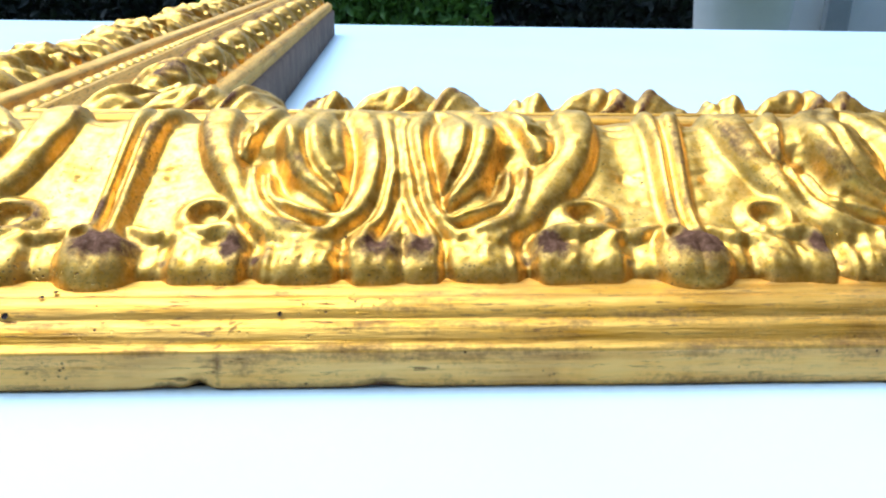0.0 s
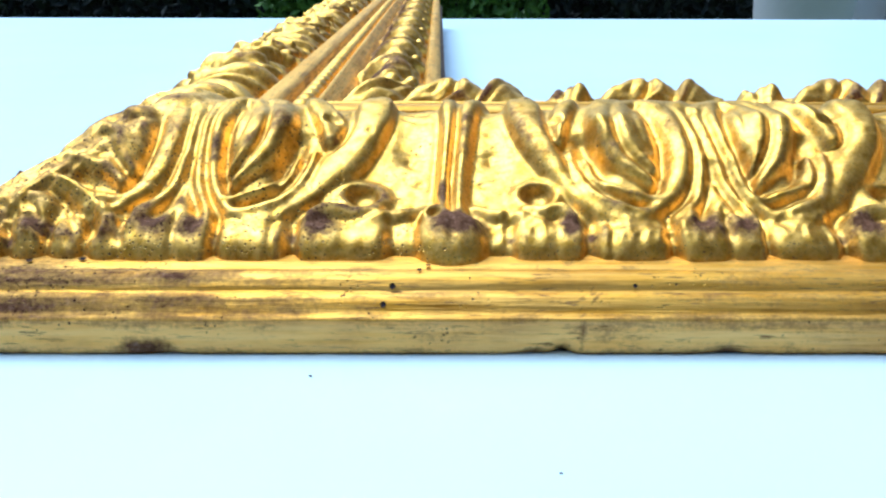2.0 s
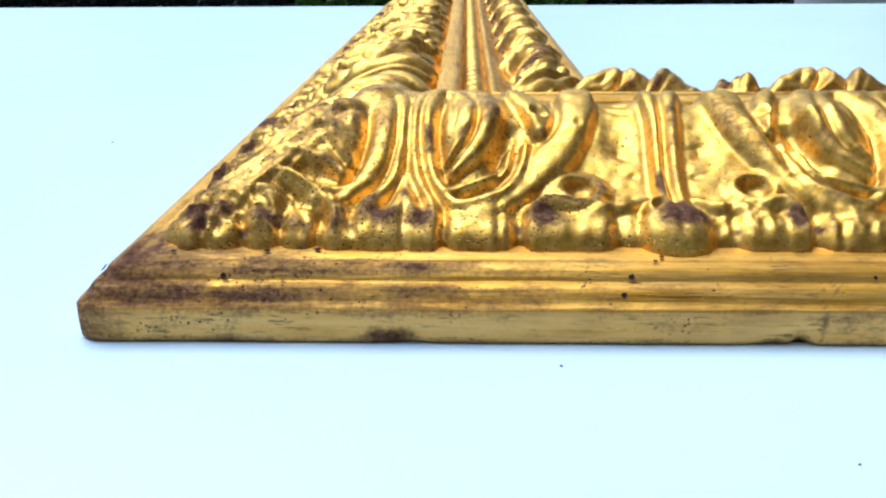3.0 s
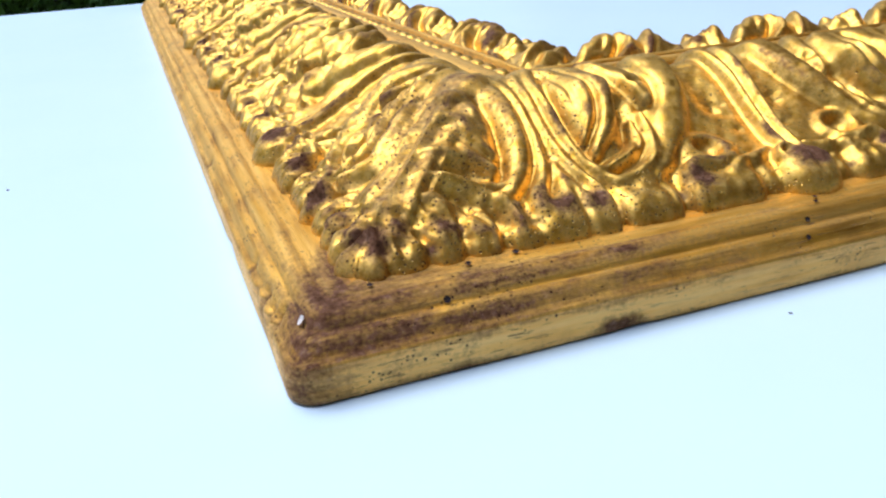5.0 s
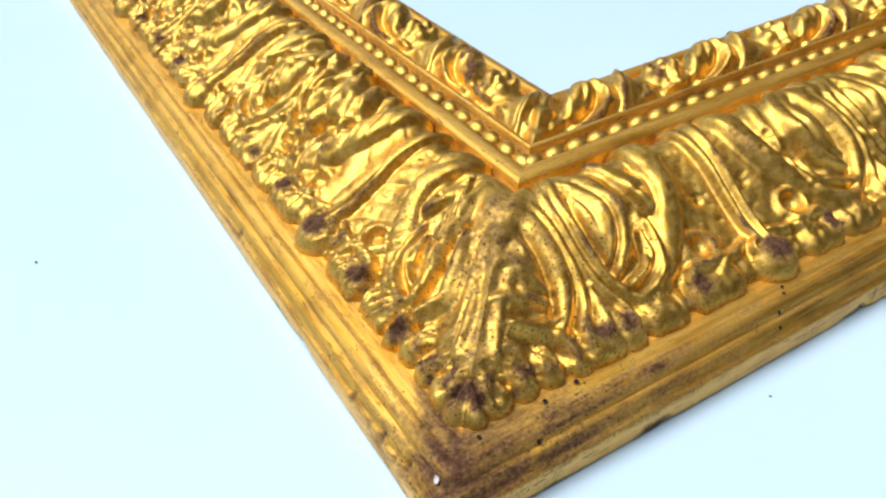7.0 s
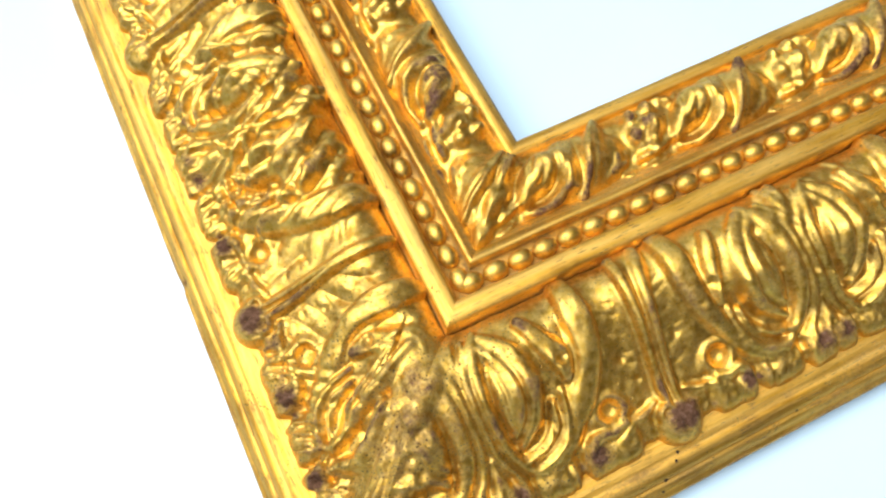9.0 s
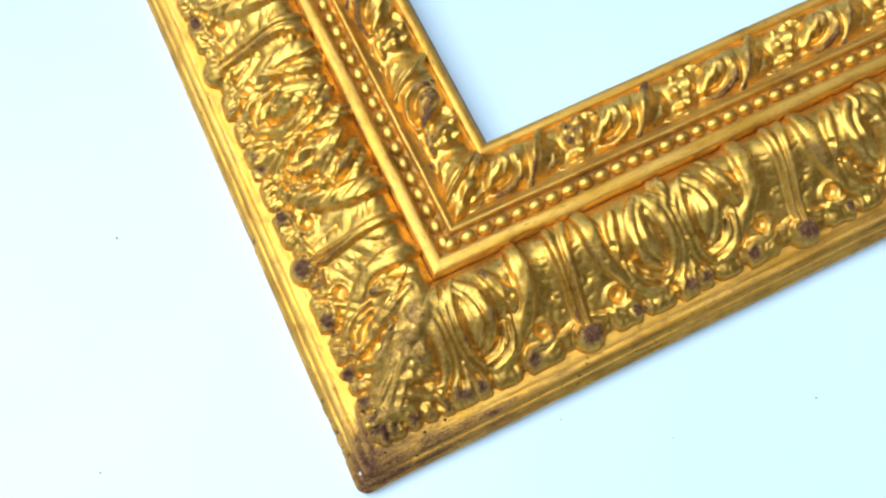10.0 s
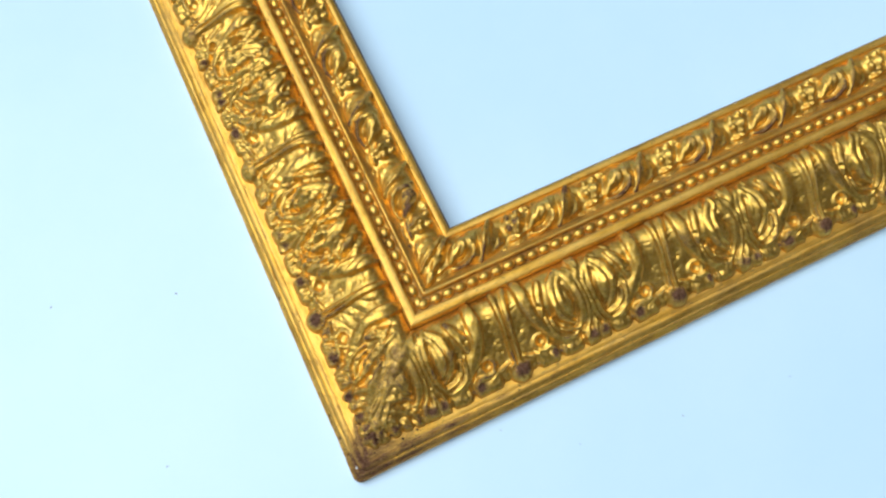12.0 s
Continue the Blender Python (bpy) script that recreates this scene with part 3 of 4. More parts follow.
def corner_panel(mirror, boss):
    """The carving from the mitre to the first boss."""
    p, n, at = strip(CUSHION, 200)
    count = int(boss / 0.5)
    k = np.arange(count + PAST) / (count - 1)
    S = p[:, 0][:, None] + (boss - p[:, 0][:, None]) * k[None, :]
    base = cushion_relief(fold(S - boss), p, at)
    r = Relief(S, p, at)
    # a broad leaf laid over the mitre, finely combed from the knot on the crest to the rim
    d = (S - r.Y) / 1.414
    rib = 4.2 * np.clip(1 - (np.abs(d) / 15.0) ** 2.4, 0, 1) * np.clip((r.Y - 20) / 9, 0, 1) * np.clip((80 - r.Y) / 14, 0, 1)
    r.h = np.maximum(r.h, rib)
    turn = np.arctan2(S - 66, r.Y - 63)
    r.h = r.h + 0.5 * np.sin(30 * turn + 0.5 * lively(S, r.A, 1.0, 20.0, 3)) * np.clip(1 - np.abs(d) / 14, 0, 1) * np.clip((58 - r.Y) / 8, 0, 1) * np.clip((r.Y - 26) / 8, 0, 1)
    # lobe along the mitre that ends over the rim
    r.leaflet([(52, 47), (43, 39), (36, 31), (31, 25)], (3.0, 4.2, 3.6, 2.4), (6.0, 6.8, 6.0, 3.6), 0.4, 0.2, 0.0, 0.9)
    r.groove([(49, 44), (42.4, 35.6), (36.4, 28)], 0.8, 1.8)
    if mirror:
        r.leaflet([(66, 52), (58, 45), (53.6, 37), (56, 28)], (3.0, 5.2, 5.0, 3.0), (6.8, 8.0, 7.0, 4.8), 0.5, 0.12, 0.0, 0.5)
        r.leaflet([(90, 66), (83, 58), (75, 48), (68, 38), (63, 30)], (3.0, 5.4, 6.2, 5.2, 3.0), (4.6, 6.4, 7.0, 6.0, 4.2), -0.4, 0.10, 0.0, 0.4)
        r.leaflet([(79, 66), (73, 56), (69, 46)], (2.4, 3.6, 2.6), (5.4, 6.8, 6.0), 0.5, 0.15, 0.0, 0.3)
        r.groove([(84, 64), (77, 54), (71, 44), (65, 34)], 0.9, 1.9)
        r.groove([(70, 56), (63, 47), (59, 38)], 1.0, 2.2)
        r.dome(57, 20.6, 5.2, 5.0, 5.6, 0.6, 1.3)
        r.dome(69, 21.4, 5.0, 4.6, 4.8, 0.6, 1.0)
    else:
        # feathers that lie over one another and sweep away from the mitre
        r.leaflet([(36, 31), (40.5, 26.6), (43, 22.5)], (2.4, 3.4, 2.4), (5.4, 5.0, 3.2), 0.5, 0.1, 0.0, 0.8)
        r.leaflet([(41, 36), (48, 31.6), (55, 27.6), (62.5, 23)], (2.8, 4.0, 3.8, 2.2), (6.0, 7.2, 5.8, 3.2), 0.9, 0.3, 0.0, 0.6)
        r.leaflet([(46, 42), (52, 37.6), (58.5, 33.4)], (3.0, 4.4, 2.2), (6.8, 8.6, 6.6), 0.9, 0.3, 0.0, 0.7)
        r.leaflet([(53, 51), (57.5, 44.6), (62, 38)], (3.2, 5.0, 2.2), (7.0, 9.6, 7.4), 0.9, 0.3, 0.0, 0.7)
        for line in ([(40, 33), (47, 28.8), (54, 24.6)], [(44, 38.6), (50, 34.4), (56, 30.6)], [(49.6, 45.6), (54.4, 40.8), (59.6, 36)], [(56, 52), (60, 46), (63.6, 40)]):
            r.groove(line, 0.8, 2.4)
        r.pit(57.0, 40.4, 1.3, 1.2)
        r.pit(52.6, 26.2, 1.2, 1.2)
    own = Relief(S, p, at)
    own.commas(77 if mirror else 32, 26 if mirror else 12, (34, 84), (26, 74), lambda s, y: math.atan2(y - 66, s - 68) + 3.14 + 0.4 * math.sin(0.3 * s), 1.2, 1.2)
    r.h = r.h + own.h * smooth_step((d - 2) / 6)
    # knot on the crest and the dark star over the corner
    r.dome(67, 64, 8.0, 6.5, 6.8, 0.7, 0.7)
    r.dome(58.5, 57.5, 5.0, 4.4, 6.8, 0.7, 0.55)
    star = np.hypot(S - 23.5, r.Y - 22.0)
    spokes = np.abs(np.cos(2 * np.arctan2(r.Y - 22.0, S - 23.5) + 0.3)) ** 3
    r.h = np.maximum(r.h, (2.4 + 2.6 * np.maximum(spokes, np.clip(1 - star / 2.5, 0, 1))) * np.clip(1 - star / 8.5, 0, 1) ** 0.55)
    r.rub = np.maximum(r.rub, 1.15 * np.exp(-((star / 5.0) ** 2)))
    rim(r, [(20, 5.6, 2.6, 1.0), (30.4, 5.2, 1.8, 0.8), (40.0, 4.6, 2.2, 0.9), (49.0, 5.0, 1.8, 0.5), (60, 6.6, 2.6, 0.8)],
        [(25.4, 0.9, 1.6), (35.4, 0.9, 1.6), (44.4, 0.8, 1.4), (53.8, 1.1, 1.8)], 1.9)
    top = 2.3 + 0.62 * np.clip(r.Y - 20.5, 0, 40)
    r.h = np.where(r.h > top, top + 0.25 * (r.h - top), r.h)
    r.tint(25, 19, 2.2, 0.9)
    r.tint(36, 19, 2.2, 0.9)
    r.h = r.h - 0.6 * smooth_step((r.Y - 53) / 11.0) * np.clip(r.h - 3.2, 0, 9)
    if mirror:
        w = smooth_step((S - r.Y * 0.62 - 42) / 7.0)
    else:
        w = smooth_step((S - np.interp(r.Y, (18, 25, 35, 47, 60, 80), (60, 56, 46, 49, 62, 82))) / 7.0)
    edge = smooth_step((boss - S) / 12.0)
    h = GAIN * soften(base.h * w + r.h * (1 - w)) + edge * smooth_step(d / 6) * (lively(S, r.A, 0.10, 4.5, 9) + lively(S, r.A, 0.4, 12.0, 19))
    creased = crease(S, r.A, 41) * np.clip((30 - r.Y) / 5, 0, 1) * np.clip((r.Y - 18) / 2, 0, 1) * smooth_step(d / 3) * edge
    if mirror:
        h = h + 1.8 * edge * strands(S, r.A, 91) * smooth_step((d - 9) / 6) * smooth_step((r.A - 10) / 8.0) * np.clip((at[-1] - 8 - r.A) / 6, 0, 1)
    else:
        creased = creased * np.clip((70 - S) / 12, 0, 1)
    h = h + 1.6 * creased
    rub = base.rub * w + r.rub * (1 - w)
    rub = np.maximum(rub, 0.8 * np.clip(creased, 0, 1))
    rub = np.maximum(np.maximum(rub, 0.54 * np.clip(1 - d / 42, 0, 1) * np.clip(h / 4.0, 0, 1)), wear(h, 0.75))
    S, h, rub = (a[:, :-PAST] for a in (S, h, rub))
    return relief_mesh("corner_leaf", p, n, S, hem(h), rub, GOLD_CARVED, mirror, True)


INNER = [(100.5, 31.0), (104, 31.4), (109, 33.0), (115, 35), (121, 35.4), (127, 34.0), (132, 31.2), (133.5, 30.0)]
PITCH_I = 66.75


def inner_relief(S, p, at):
    """Flower, curling leaf and ribbon, repeating along the sight edge."""
    U = np.mod(S, PITCH_I)
    U = np.where(U < 5, U + PITCH_I, U)
    r = Relief(U, p, at)
    # flower: a knob among low uneven petals
    r.dome(16, 121, 10.0, 9.5, 3.0, 0.8)
    r.dome(17.6, 119.6, 5.2, 5.4, 6.4, 0.6)
    for ds, dy, size, tall in ((-6.0, -2.0, 3.8, 4.0), (-4.4, 5.0, 3.8, 4.4), (3.4, 6.2, 3.8, 4.8), (-1.0, -6.4, 3.4, 4.0)):
        r.dome(17 + ds, 121 + dy, size, size * 1.05, tall, 0.75)
    r.groove([(13.4, 117), (16.4, 120.4), (16.8, 125)], 0.7, 1.4)
    r.leaflet([(22, 113.0), (15, 111.2), (8, 110.4)], (1.6, 2.6, 1.6), (2.6, 4.2, 3.0), 0.4, 0.15)
    r.leaflet([(18, 107.0), (12, 105.8), (6.4, 105.6)], (1.4, 2.2, 1.4), (2.0, 3.2, 2.4), 0.4, 0.15)
    r.leaflet([(23, 129.6), (27, 129.4), (31, 127.6)], (1.4, 2.2, 1.6), (2.2, 3.6, 3.2), 0.4, 0.15)
    # swelling leaf that curls round on itself
    r.dome(50, 117, 21.0, 15.0, 5.2, 0.8)
    r.lobe([(25, 113), (31, 117.6), (37.5, 121), (44, 120.6)], (3.0, 5.4, 7.4, 6.0), (3.4, 5.4, 7.0, 7.2), 0.7)
    r.leaflet([(25, 108.6), (33, 107.4), (41.4, 110.6), (46.6, 117), (47.4, 126)], (1.6, 2.4, 3.0, 3.2, 1.8), (2.6, 4.6, 6.8, 8.6, 5.6), 0.4, 0.1)
    r.groove([(27, 111.4), (34, 111.6), (40.2, 115), (42.6, 121), (40.6, 127.6)], 0.8, 2.2)
    r.groove([(29, 115), (34.6, 116.4), (38.4, 121.4)], 0.6, 1.2)
    r.groove([(30.6, 120), (34, 122.4), (36.4, 126.4)], 0.6, 1.2)
    # slanting leaf beside it, creased along its middle
    r.leaflet([(47, 105), (52, 111.6), (57.6, 119), (65.6, 129.4)], (2.2, 4.6, 5.8, 2.6), (4.2, 7.4, 8.8, 5.6), 0.5, 0.1, 0.0, 0.3)
    r.groove([(49, 106), (54, 113), (59.4, 120.6), (65, 128)], 0.7, 1.1)
    r.groove([(46.4, 107), (50.4, 114), (52.2, 121), (55, 130)], 0.9, 1.7)
    r.leaflet([(57, 107.6), (62.4, 110.0), (68.6, 111.0)], (1.6, 2.6, 1.4), (3.4, 4.8, 2.6), 0.4, 0.15)
    r.lobe([(66, 106.0), (69, 105.6), (71.6, 105.6)], (1.4, 2.0, 1.4), (2.2, 2.8, 2.4), 0.8)
    r.commas(5, 12, (8, 68), (105, 130), lambda s, y: 0.7 + 0.5 * math.sin(0.25 * s), 0.9, 0.9)
    r.h = soften(r.h, 4)
    return r


def inner_panel(s0, s1, phase, mirror, mitre):
    p, n, at = strip(INNER, 62)
    k = np.linspace(0, 1, max(8, int((s1 - s0) / 0.62)))
    start = p[:, 0][:, None] if mitre else np.full((len(p), 1), s0)
    S = start + (s1 - start) * k[None, :]
    r = inner_relief(S - phase, p, at)
    edge = np.clip(np.minimum(r.Y - 101.2, 133.2 - r.Y) / 2.5, 0, 1)
    r.h = r.h + lively(r.S, r.A, 0.15, 5.0, 6) * np.clip(np.minimum(r.S - 5, 5 + PITCH_I - r.S) / 3, 0, 1)
    h = (1.2 * r.h - 0.7) * edge
    if mitre:
        d = S - r.Y
        meet = (2.2 + 2.6 * np.clip(1 - (d / 5) ** 2, 0, 1) + 0.8 * np.cos(r.Y * 0.7)) * edge
        w = smooth_step((d - 2) / 6.0)
        h = h * w + meet * (1 - w)
    rub = np.maximum(0.40 * np.clip(h / 7, 0, 1) ** 2, wear(h, 0.8))
    return relief_mesh("leaf_and_flower_panel", p, n, S, h, rub, GOLD_CARVED, mirror, mitre)


MOULDING = [(-0.1, 0), (-0.9, 0.7), (-1.0, 2.5), (-1.0, 5.5), (-0.9, 8.4), (-0.3, 9.2), (0.5, 9.3), (1.2, 10.4), (2.4, 12.2), (4.0, 13.3), (4.5, 13.1), (4.8, 13.7),
            (5.6, 15.4), (8.2, 16.5), (9.6, 16.6), (10.2, 16.2), (10.9, 16.6), (15, 16.8), (21, 16.8), (24, 18), (62, 34), (76, 28), (79.6, 28),
            (80.0, 39.4), (80.7, 40.4), (82, 40.8), (86, 40.8), (87.3, 40.4), (88.0, 39.4), (88.3, 36.4), (89.3, 35.0), (97.0, 35.0), (97.8, 35.8),
            (98.1, 38.6), (98.7, 39.3), (100.2, 39.1), (100.7, 37.2), (102.6, 36.8), (103.2, 34.8), (105.5, 33.4), (108, 31), (130, 29),
            (131.8, 30.6), (132.6, 32.6), (133.6, 33.3), (137.4, 32.4), (138.8, 31.4), (139.3, 30.0), (139.2, 25.5), (141.5, 24.5), (141.5, 0)]


def moulding(mirror, length, material, chips, patches):
    """The plain run of the rail: mitred at the corner, cut square at its end."""
    p = np.array(MOULDING, float)
    L = length * 1000
    cols = 720
    k = np.linspace(0, 1, cols) ** 1.25
    S = p[:, 0][:, None] + (L - p[:, 0][:, None]) * k[None, :]
    Y = np.tile(p[:, 0][:, None], (1, cols))
    Z = np.tile(p[:, 1][:, None], (1, cols))
    wob = lively(S, Z * 0.4 + Y * 0.2, 0.12, 40.0, 21) + lively(S, Z + Y, 0.03, 14.0, 22)
    ramp = np.clip((S - Y) / 4, 0, 1)
    outer = (Y < 20) & (Z > 0.1)
    Y = Y + np.where(outer, wob * ramp, 0.9 * wob * ramp)
    Z = Z + np.where((p[:, 1] > 1)[:, None], 0.6 * wob * ramp, 0)
    rub = np.zeros(S.shape)
    low = np.clip(1 - Z / 2.2, 0, 1) * (p[:, 0] < 3)[:, None]
    rub = np.maximum(rub, 0.75 * low)
    arris = np.isin(p[:, 1], (8.4, 9.2, 9.3, 13.3, 16.2))[:, None]
    rub = np.maximum(rub, 0.42 * arris * np.ones(S.shape))
    for s, z, w, deep in chips:
        g = np.exp(-(((S - s) / w) ** 2)) * np.exp(-(((Z - z) / 2.6) ** 2)) * (p[:, 0] < 6)[:, None]
        Y = Y + deep * g
        rub = np.maximum(rub, 0.8 * g)
    rub = np.maximum(rub, (0.10 if mirror else 0.24) * (p[:, 0] < 22)[:, None])
    rub = np.maximum(rub, 0.10 * ((p[:, 0] < 2) & (p[:, 1] < 8.6))[:, None])
    # red ground in bead channel and by the fillet, deepened as painted recess shade
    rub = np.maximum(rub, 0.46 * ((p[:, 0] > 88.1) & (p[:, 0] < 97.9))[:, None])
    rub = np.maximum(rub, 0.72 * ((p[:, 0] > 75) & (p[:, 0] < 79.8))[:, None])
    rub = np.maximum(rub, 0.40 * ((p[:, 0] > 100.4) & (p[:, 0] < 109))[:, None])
    for s, z, w, tall, amount in patches:
        rub = np.maximum(rub, amount * np.exp(-(((S - s) / w) ** 4)) * np.exp(-(((Z - z) / tall) ** 2)) * (p[:, 0] < 20)[:, None])
    # round the sharp outer corner
    radius = np.interp(p[:, 0], (-1, 3, 16), (5.6, 4.4, 0.0))[:, None]
    along = S - p[:, 0][:, None]
    near_corner = 0.293 * radius * np.clip(1 - along / (1.172 * radius + 0.01), 0, 1) ** 2
    Y = Y + near_corner
    S = S + near_corner
    # handling has darkened the point of the corner and the two proud edges that run from it
    reach = np.where(p[:, 1] > 9, 30.0 if mirror else 46.0, 17.0)[:, None]
    dark = np.clip(1 - along / reach, 0, 1) * (p[:, 0] < 18)[:, None]
    rub = np.maximum(rub, 0.88 * dark**0.55)
    proud = ((p[:, 0] > 5) & (p[:, 0] < 10)) | ((p[:, 0] > -0.5) & (p[:, 0] < 3))
    rub = np.maximum(rub, (0.62 if mirror else 0.80) * np.clip(1 - along / (60.0 if mirror else 150.0), 0, 1) ** 0.5 * proud[:, None])
    v = np.stack([S, Y, Z], -1).reshape(-1, 3) / 1000
    if mirror:
        v = v[:, [1, 0, 2]]
    faces = [tuple(f) for f in grid_faces(*S.shape, flip=mirror)]
    cap = [i * cols + cols - 1 for i in range(len(p))]
    bottom = [(0, (len(p) - 1) * cols, (len(p) - 1) * cols + cols - 1, cols - 1)]
    faces += [tuple(cap if mirror else cap[::-1])] + (bottom if not mirror else [bottom[0][::-1]])
    me = mesh_from("moulding", v, faces, material, rub=rub.ravel())
    me.materials.append(RAW_WOOD)
    me.materials.append(OCHRE_Y if mirror else OCHRE_X)
    idx = np.zeros(len(me.polygons), dtype=np.int32)
    rows = len(p) - 1
    idx[(rows - 2) * (cols - 1):] = 1
    idx[: 4 * (cols - 1)] = 2
    me.polygons.foreach_set("material_index", idx)
    return me


frame_piece = tagged(new("picture_frame"), "antique carved giltwood picture frame corner, gilding worn, on white table", "picture frame")


def bead_mesh():
    bm = bmesh.new()
    bmesh.ops.create_uvsphere(bm, u_segments=14, v_segments=10, radius=0.0040)
    for v in bm.verts:
        v.co.x *= 1.26
        v.co.y *= 0.94
        v.co.z *= 0.84
    return from_bm("bead", bm, GOLD_CARVED, True)


units = [[relief_mesh("acanthus_panel", *cushion_unit(-HALF, HALF, -HALF, seed=k, free=free), GOLD_CARVED) for k in seeds] for seeds, free in (((4, 11, 23), 1.0), ((5, 17, 29), 2.6))]
bead = bead_mesh()


def rail(name, mirror, length, first_boss, phase, bead_start, material, chips, patches, label):
    r = child(name, moulding(mirror, length, material, chips, patches), frame_piece, label)
    place = (lambda s, y, z: (y, s, z)) if mirror else (lambda s, y, z: (s, y, z))
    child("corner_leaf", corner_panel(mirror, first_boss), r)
    s, k = first_boss + HALF, 0
    while s + HALF < length * 1000 - 2:
        ob = child("acanthus_panel", units[mirror][k % 3], r)
        ob.matrix_local = Matrix.Translation(Vector(place(s, 0, 0)) / 1000) @ (pose(0, 0, 0, 0, 0, -90) if mirror else Matrix())
        s, k = s + 2 * HALF, k + 1
    # the last stretch is cut short by the end of the rail
    child("acanthus_panel", relief_mesh("cut_panel", *cushion_unit(s - HALF, length * 1000 - 0.3, first_boss, 120, 0.8), GOLD_CARVED, mirror), r)
    s0 = 101.0
    s1 = phase + PITCH_I
    while s1 < 150:
        s1 += PITCH_I
    child("leaf_and_flower_panel", inner_panel(s0, s1, phase, mirror, True), r)
    shared = inner_panel(0, PITCH_I, 0, mirror, False)
    while s1 + PITCH_I < length * 1000:
        child("leaf_and_flower_panel", shared, r).location = Vector(place(s1, 0, 0)) / 1000
        s1 += PITCH_I
    child("leaf_and_flower_panel", inner_panel(s1, length * 1000 - 0.3, phase, mirror, False), r)
    k = bead_start
    while k < length * 1000 - 5:
        ob = child("bead", bead, r)
        ob.location = Vector(place(k, 93.0, 35.9)) / 1000
        ob.rotation_euler[2] = math.pi / 2 if mirror else 0.0
        k += 10.0
    return r


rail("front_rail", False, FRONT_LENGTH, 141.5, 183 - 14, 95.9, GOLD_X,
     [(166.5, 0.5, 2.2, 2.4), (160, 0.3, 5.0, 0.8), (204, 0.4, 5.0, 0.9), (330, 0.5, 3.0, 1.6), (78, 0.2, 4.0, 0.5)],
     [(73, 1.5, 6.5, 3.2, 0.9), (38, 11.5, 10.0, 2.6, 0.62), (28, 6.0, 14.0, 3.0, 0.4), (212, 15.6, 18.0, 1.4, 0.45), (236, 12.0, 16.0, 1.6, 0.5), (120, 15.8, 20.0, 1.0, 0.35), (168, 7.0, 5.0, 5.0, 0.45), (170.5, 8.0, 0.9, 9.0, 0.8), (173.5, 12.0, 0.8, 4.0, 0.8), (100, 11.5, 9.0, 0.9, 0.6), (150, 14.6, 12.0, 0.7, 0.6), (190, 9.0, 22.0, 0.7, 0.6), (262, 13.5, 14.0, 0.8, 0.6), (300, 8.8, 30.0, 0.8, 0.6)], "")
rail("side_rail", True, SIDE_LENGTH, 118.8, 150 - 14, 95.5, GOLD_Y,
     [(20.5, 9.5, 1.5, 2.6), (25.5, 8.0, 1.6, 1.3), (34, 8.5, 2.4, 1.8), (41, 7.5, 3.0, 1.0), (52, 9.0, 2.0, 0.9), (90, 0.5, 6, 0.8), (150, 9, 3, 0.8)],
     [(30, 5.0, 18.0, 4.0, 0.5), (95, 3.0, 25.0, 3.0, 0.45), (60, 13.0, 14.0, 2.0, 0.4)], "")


def flat_fleck(name, radius, material, seed, uneven=0.15):
    """A small dished, uneven fleck, as of a flight hole's mouth or a chip in the gesso."""
    rng = np.random.RandomState(seed)
    n = 12
    verts, faces = [(0, 0, -0.25 * radius)], []
    for ring_r, lift in ((0.7, -0.15), (1.0, 0.06)):
        for k in range(n):
            q = radius * ring_r * (1 + uneven * rng.uniform(-1, 1))
            verts.append((q * math.cos(2 * math.pi * k / n), q * math.sin(2 * math.pi * k / n), lift * radius))
    for k in range(n):
        a, b = 1 + k, 1 + (k + 1) % n
        faces += [(0, a, b), (a, a + n, b + n, b)]
    return mesh_from(name, verts, faces, material)


HOLE = plain("flight_hole_dark", (0.010, 0.005, 0.004), (0.03, 0.014, 0.010), 900, 0.9, 0.3, 0.0003)
GESSO = plain("chipped_white_gesso", (0.62, 0.58, 0.50), (0.78, 0.75, 0.68), 700, 0.85, 0.4, 0.0004)
hole_mesh = flat_fleck("flight_hole", 0.00075, HOLE, 3)
for x, y, z, k in ((128, 4.6, 14.6, 1.0), (126, 1.6, 11.4, 0.9), (134, 8.6, 17.0, 0.8), (136, 11, 17.1, 0.8), (54.5, 14.5, 17.3, 1.2), (34, 4.7, 14.4, 1.1), (42.5, 13.5, 17.3, 1.1), (20, 13.0, 17.3, 0.9), (183, 4.8, 14.6, 0.7)):
    hole = child("flight_hole", hole_mesh, [c for c in frame_piece.children if c.name == "front_rail"][0], "dark round woodworm hole")
    steep = 52 if z < 16 else 6
    hole.matrix_local = pose(x / 1000, y / 1000, z / 1000, steep) @ Matrix.Diagonal((k, k, k, 1))
chip = child("chip", flat_fleck("chip", 0.0011, GESSO, 5, 0.3), [c for c in frame_piece.children if c.name == "side_rail"][0], "bare white gesso chip")
chip.matrix_local = pose(0.0042, 0.0092, 0.0146, 0, -48, 0)

# ---- table ----
table = tagged(new("table"), "plain white laminate table with a smooth glossy top", "table")
TX0, TX1, TY0, TY1 = -0.95, 1.15, -0.42, 0.90
top = child("tabletop", box_mesh("tabletop", (TX1 - TX0, TY1 - TY0, 0.028), WHITE_TOP, 0.006, 3), table)
top.location = ((TX0 + TX1) / 2, (TY0 + TY1) / 2, -0.014)
leg = box_mesh("leg", (0.05, 0.05, 0.71), WHITE_TOP, 0.004)
for x in (TX0 + 0.08, TX1 - 0.08):
    for y in (TY0 + 0.08, TY1 - 0.08):
        child("leg", leg, table).location = (x, y, -0.028 - 0.355)

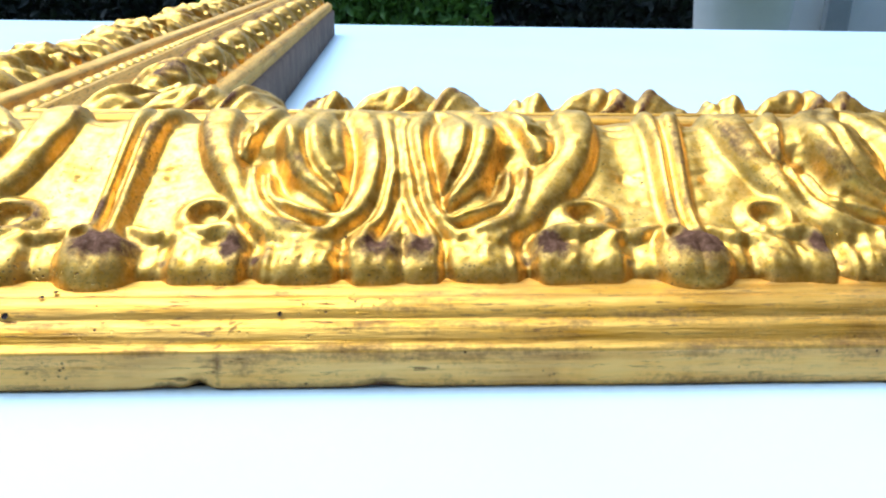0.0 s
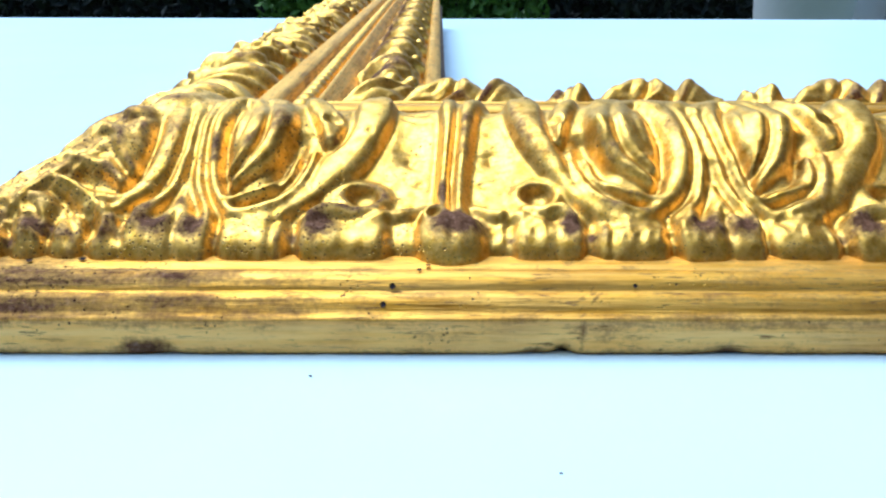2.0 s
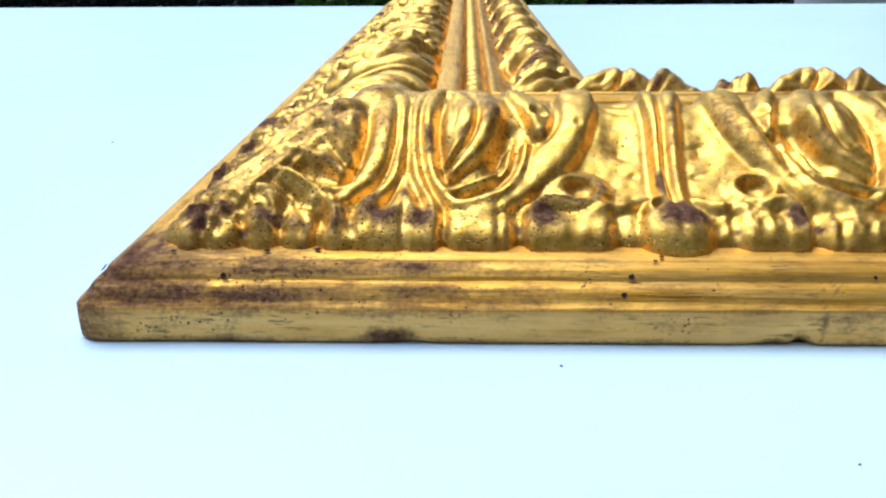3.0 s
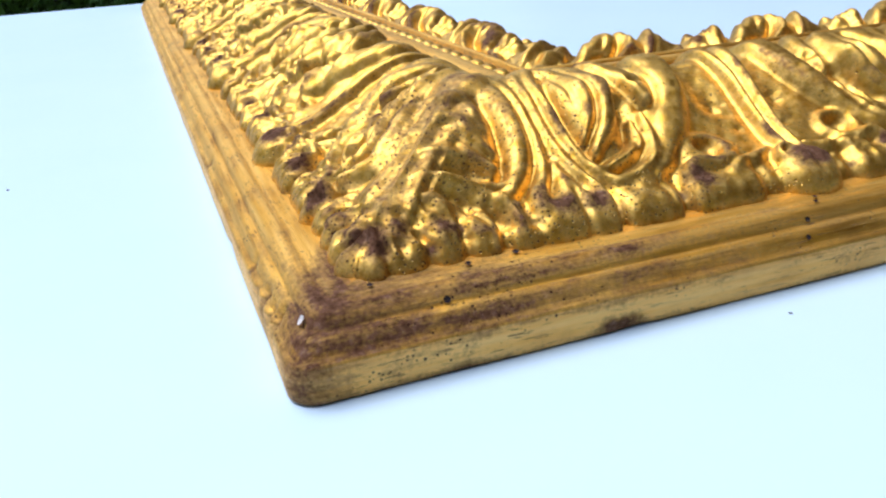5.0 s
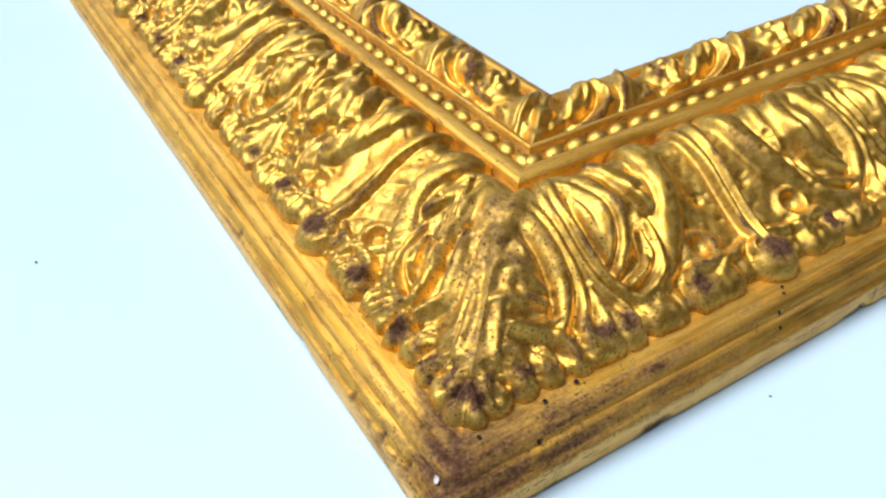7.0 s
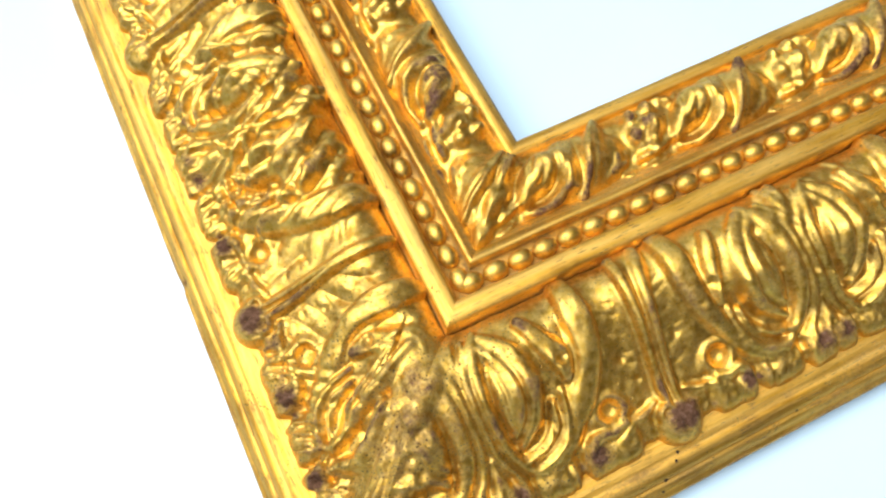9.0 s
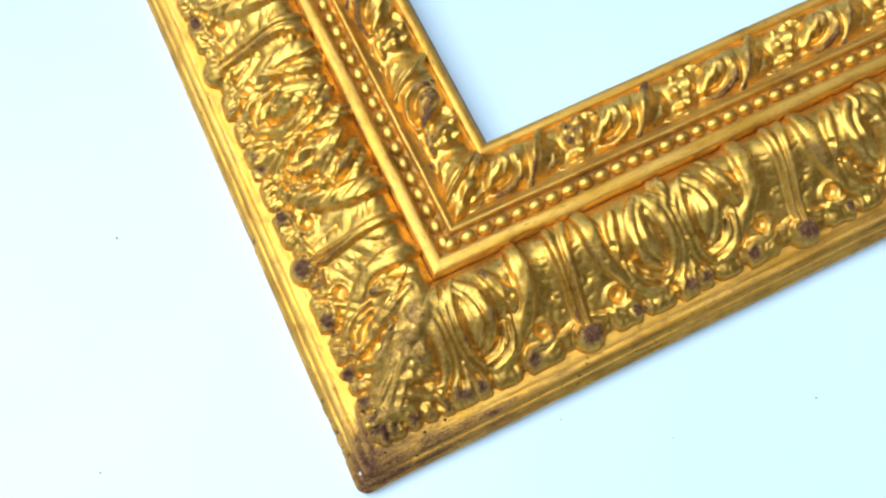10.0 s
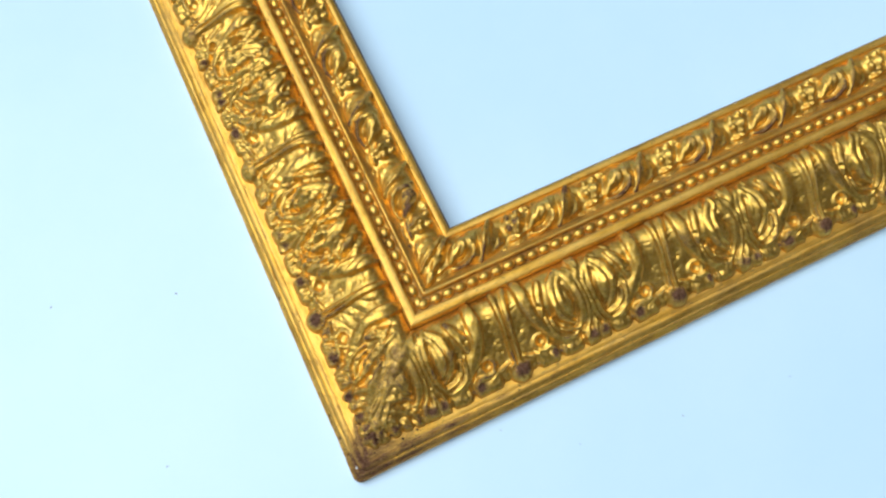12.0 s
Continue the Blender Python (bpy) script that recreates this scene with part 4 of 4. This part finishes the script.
# ---- garden ----
GROUND_Z = -0.738
bm = bmesh.new()
bmesh.ops.create_grid(bm, x_segments=60, y_segments=60, size=150)
ground = tagged(new("ground", from_bm("ground", bm, GRASS)), "short green lawn", "lawn", kind="structure")
ground.location = (0, 0, GROUND_Z)


def leaf_mass(name, x0, x1, y, depth, height, count, size, material, seed, z0=0.0):
    """Many small bent leaves in a loose block."""
    rng = np.random.RandomState(seed)
    verts, faces = [], []
    for k in range(count):
        c = np.array([rng.uniform(x0, x1), y + depth * abs(rng.normal(0, 0.5)), GROUND_Z + z0 + height * rng.uniform(0, 1) ** 0.85])
        c[2] += 0.12 * math.sin(c[0] * 2.3) * (c[2] - GROUND_Z)
        a, b = rng.normal(size=3), rng.normal(size=3)
        a /= np.linalg.norm(a)
        b -= a * (a @ b)
        b /= np.linalg.norm(b)
        m = np.cross(a, b) * size * 0.15
        i = len(verts)
        verts += [c - a * size, c + b * size * 0.45 + m, c + a * size, c - b * size * 0.45 + m]
        faces += [(i, i + 1, i + 2), (i, i + 2, i + 3)]
    return mesh_from(name, verts, faces, material, smooth=False)


hedge = tagged(new("hedge", leaf_mass("hedge", -4.2, 4.0, 5.6, 0.8, 1.3, 18000, 0.055, SHADED_LEAF, 3)), "dense garden hedge with its shade put into the dark leaf colour", "hedge", kind="stuff")
shrub = tagged(new("shrub", leaf_mass("shrub", -0.9, 0.75, 4.6, 0.5, 0.90, 6000, 0.045, LEAF, 5)), "low bright green leafy shrub before the hedge", "shrub", kind="stuff")


def house():
    h = tagged(new("house"), "pale rendered house wall with grey shuttered openings", "house")
    wall = child("wall", box_mesh("wall", (6.0, 0.3, 3.4), RENDER_WALL, 0.01), h)
    wall.location = (5.6, 5.35, GROUND_Z + 1.7)
    sh = box_mesh("shutter", (0.16, 0.06, 2.2), SHUTTER, 0.01)
    for x in (3.05, 3.75, 4.9):
        child("shutter", sh, h).location = (x, 5.17, GROUND_Z + 1.15)
    return h


house()

# unseen wall added behind the camera, for dark warm reflections in the gilding
south_blocker = tagged(new("unseen_wall_south", box_mesh("unseen_wall_south", (9.0, 0.3, 4.6), plain("south_blocker_brown", (0.075, 0.046, 0.024), (0.13, 0.083, 0.044), 3, 0.9, 0.4, 0.006), 0.02)), "unseen dark brown wall added to darken reflections from the south", "wall", kind="structure")
south_blocker.location = (2.3, -2.1, GROUND_Z + 2.3)

# unseen, added tall and dark so right-facing gold reflects little sky
east_blocker = tagged(new("unseen_wall_east", box_mesh("unseen_wall_east", (0.25, 4.8, 7.6), plain("east_blocker_dark", (0.045, 0.032, 0.022), (0.085, 0.06, 0.042), 5, 0.8, 0.5, 0.006), 0.02)), "unseen tall dark wall added to darken reflections from the east", "wall", kind="structure")
east_blocker.location = (2.35, 0.3, GROUND_Z + 3.8)
# unseen, added to hide the low western sky from the side rail
west_blocker = tagged(new("unseen_wall_west", box_mesh("unseen_wall_west", (0.2, 7.0, 2.1), plain("west_blocker_brown", (0.10, 0.065, 0.038), (0.17, 0.115, 0.07), 5, 0.85, 0.5, 0.006), 0.02)), "unseen low brown wall added to darken reflections from the west", "fence", kind="structure")
west_blocker.location = (-3.0, 1.2, GROUND_Z + 1.05)
# near-black backing added so that the hedge's gaps look shaded
fence = tagged(new("hedge_backing", box_mesh("hedge_backing", (9.0, 0.12, 1.26), plain("hedge_backing_dark", (0.012, 0.012, 0.012), (0.025, 0.024, 0.022), 6, 0.9, 0.4, 0.01), 0.02)), "near-black sheet added behind the hedge to darken its gaps", "fence", kind="structure")
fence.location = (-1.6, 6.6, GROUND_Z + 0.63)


def planter():
    """A white glazed pot on a foot."""
    outline = [(0.0, 0.0), (0.15, 0.0), (0.16, 0.03), (0.13, 0.06), (0.17, 0.14), (0.23, 0.34), (0.25, 0.58), (0.27, 0.62), (0.27, 0.66), (0.24, 0.66), (0.22, 0.60), (0.0, 0.58)]
    n = 32
    verts = [(r * math.cos(2 * math.pi * k / n), r * math.sin(2 * math.pi * k / n), z) for r, z in outline for k in range(n)]
    faces = [(i * n + k, i * n + (k + 1) % n, (i + 1) * n + (k + 1) % n, (i + 1) * n + k) for i in range(len(outline) - 1) for k in range(n)]
    pot = tagged(new("planter", mesh_from("planter", verts, faces, plain("white_glaze", (0.82, 0.82, 0.80), (0.88, 0.88, 0.86), 9, 0.4, 0.1, 0.002))), "white glazed garden planter standing on the lawn", "planter")
    pot.location = (2.25, 4.75, GROUND_Z)
    pot.scale = (1.15, 1.15, 1.15)


planter()

# ---- specks on the table ----
rng = np.random.RandomState(8)
for x, y, r in ((0.111, -0.0107, 0.0004), (0.16, -0.045, 0.0003), (0.24, -0.06, 0.0004), (-0.07, 0.19, 0.0006), (-0.12, 0.07, 0.0005), (-0.16, 0.22, 0.0006), (0.33, -0.07, 0.0004), (-0.1, -0.02, 0.0003)):
    bm = bmesh.new()
    bmesh.ops.create_icosphere(bm, subdivisions=1, radius=r)
    for v in bm.verts:
        v.co.x *= 1 + rng.uniform(0, 0.9)
        v.co.z *= 0.35
    ob = tagged(new("crumb", from_bm("crumb", bm, DUST)), "tiny dark crumb of dust lying on the white tabletop", "crumb", "crumbs on the table")
    ob.location = (x, y, r * 0.33)
    ob.rotation_euler[2] = rng.uniform(0, 3)
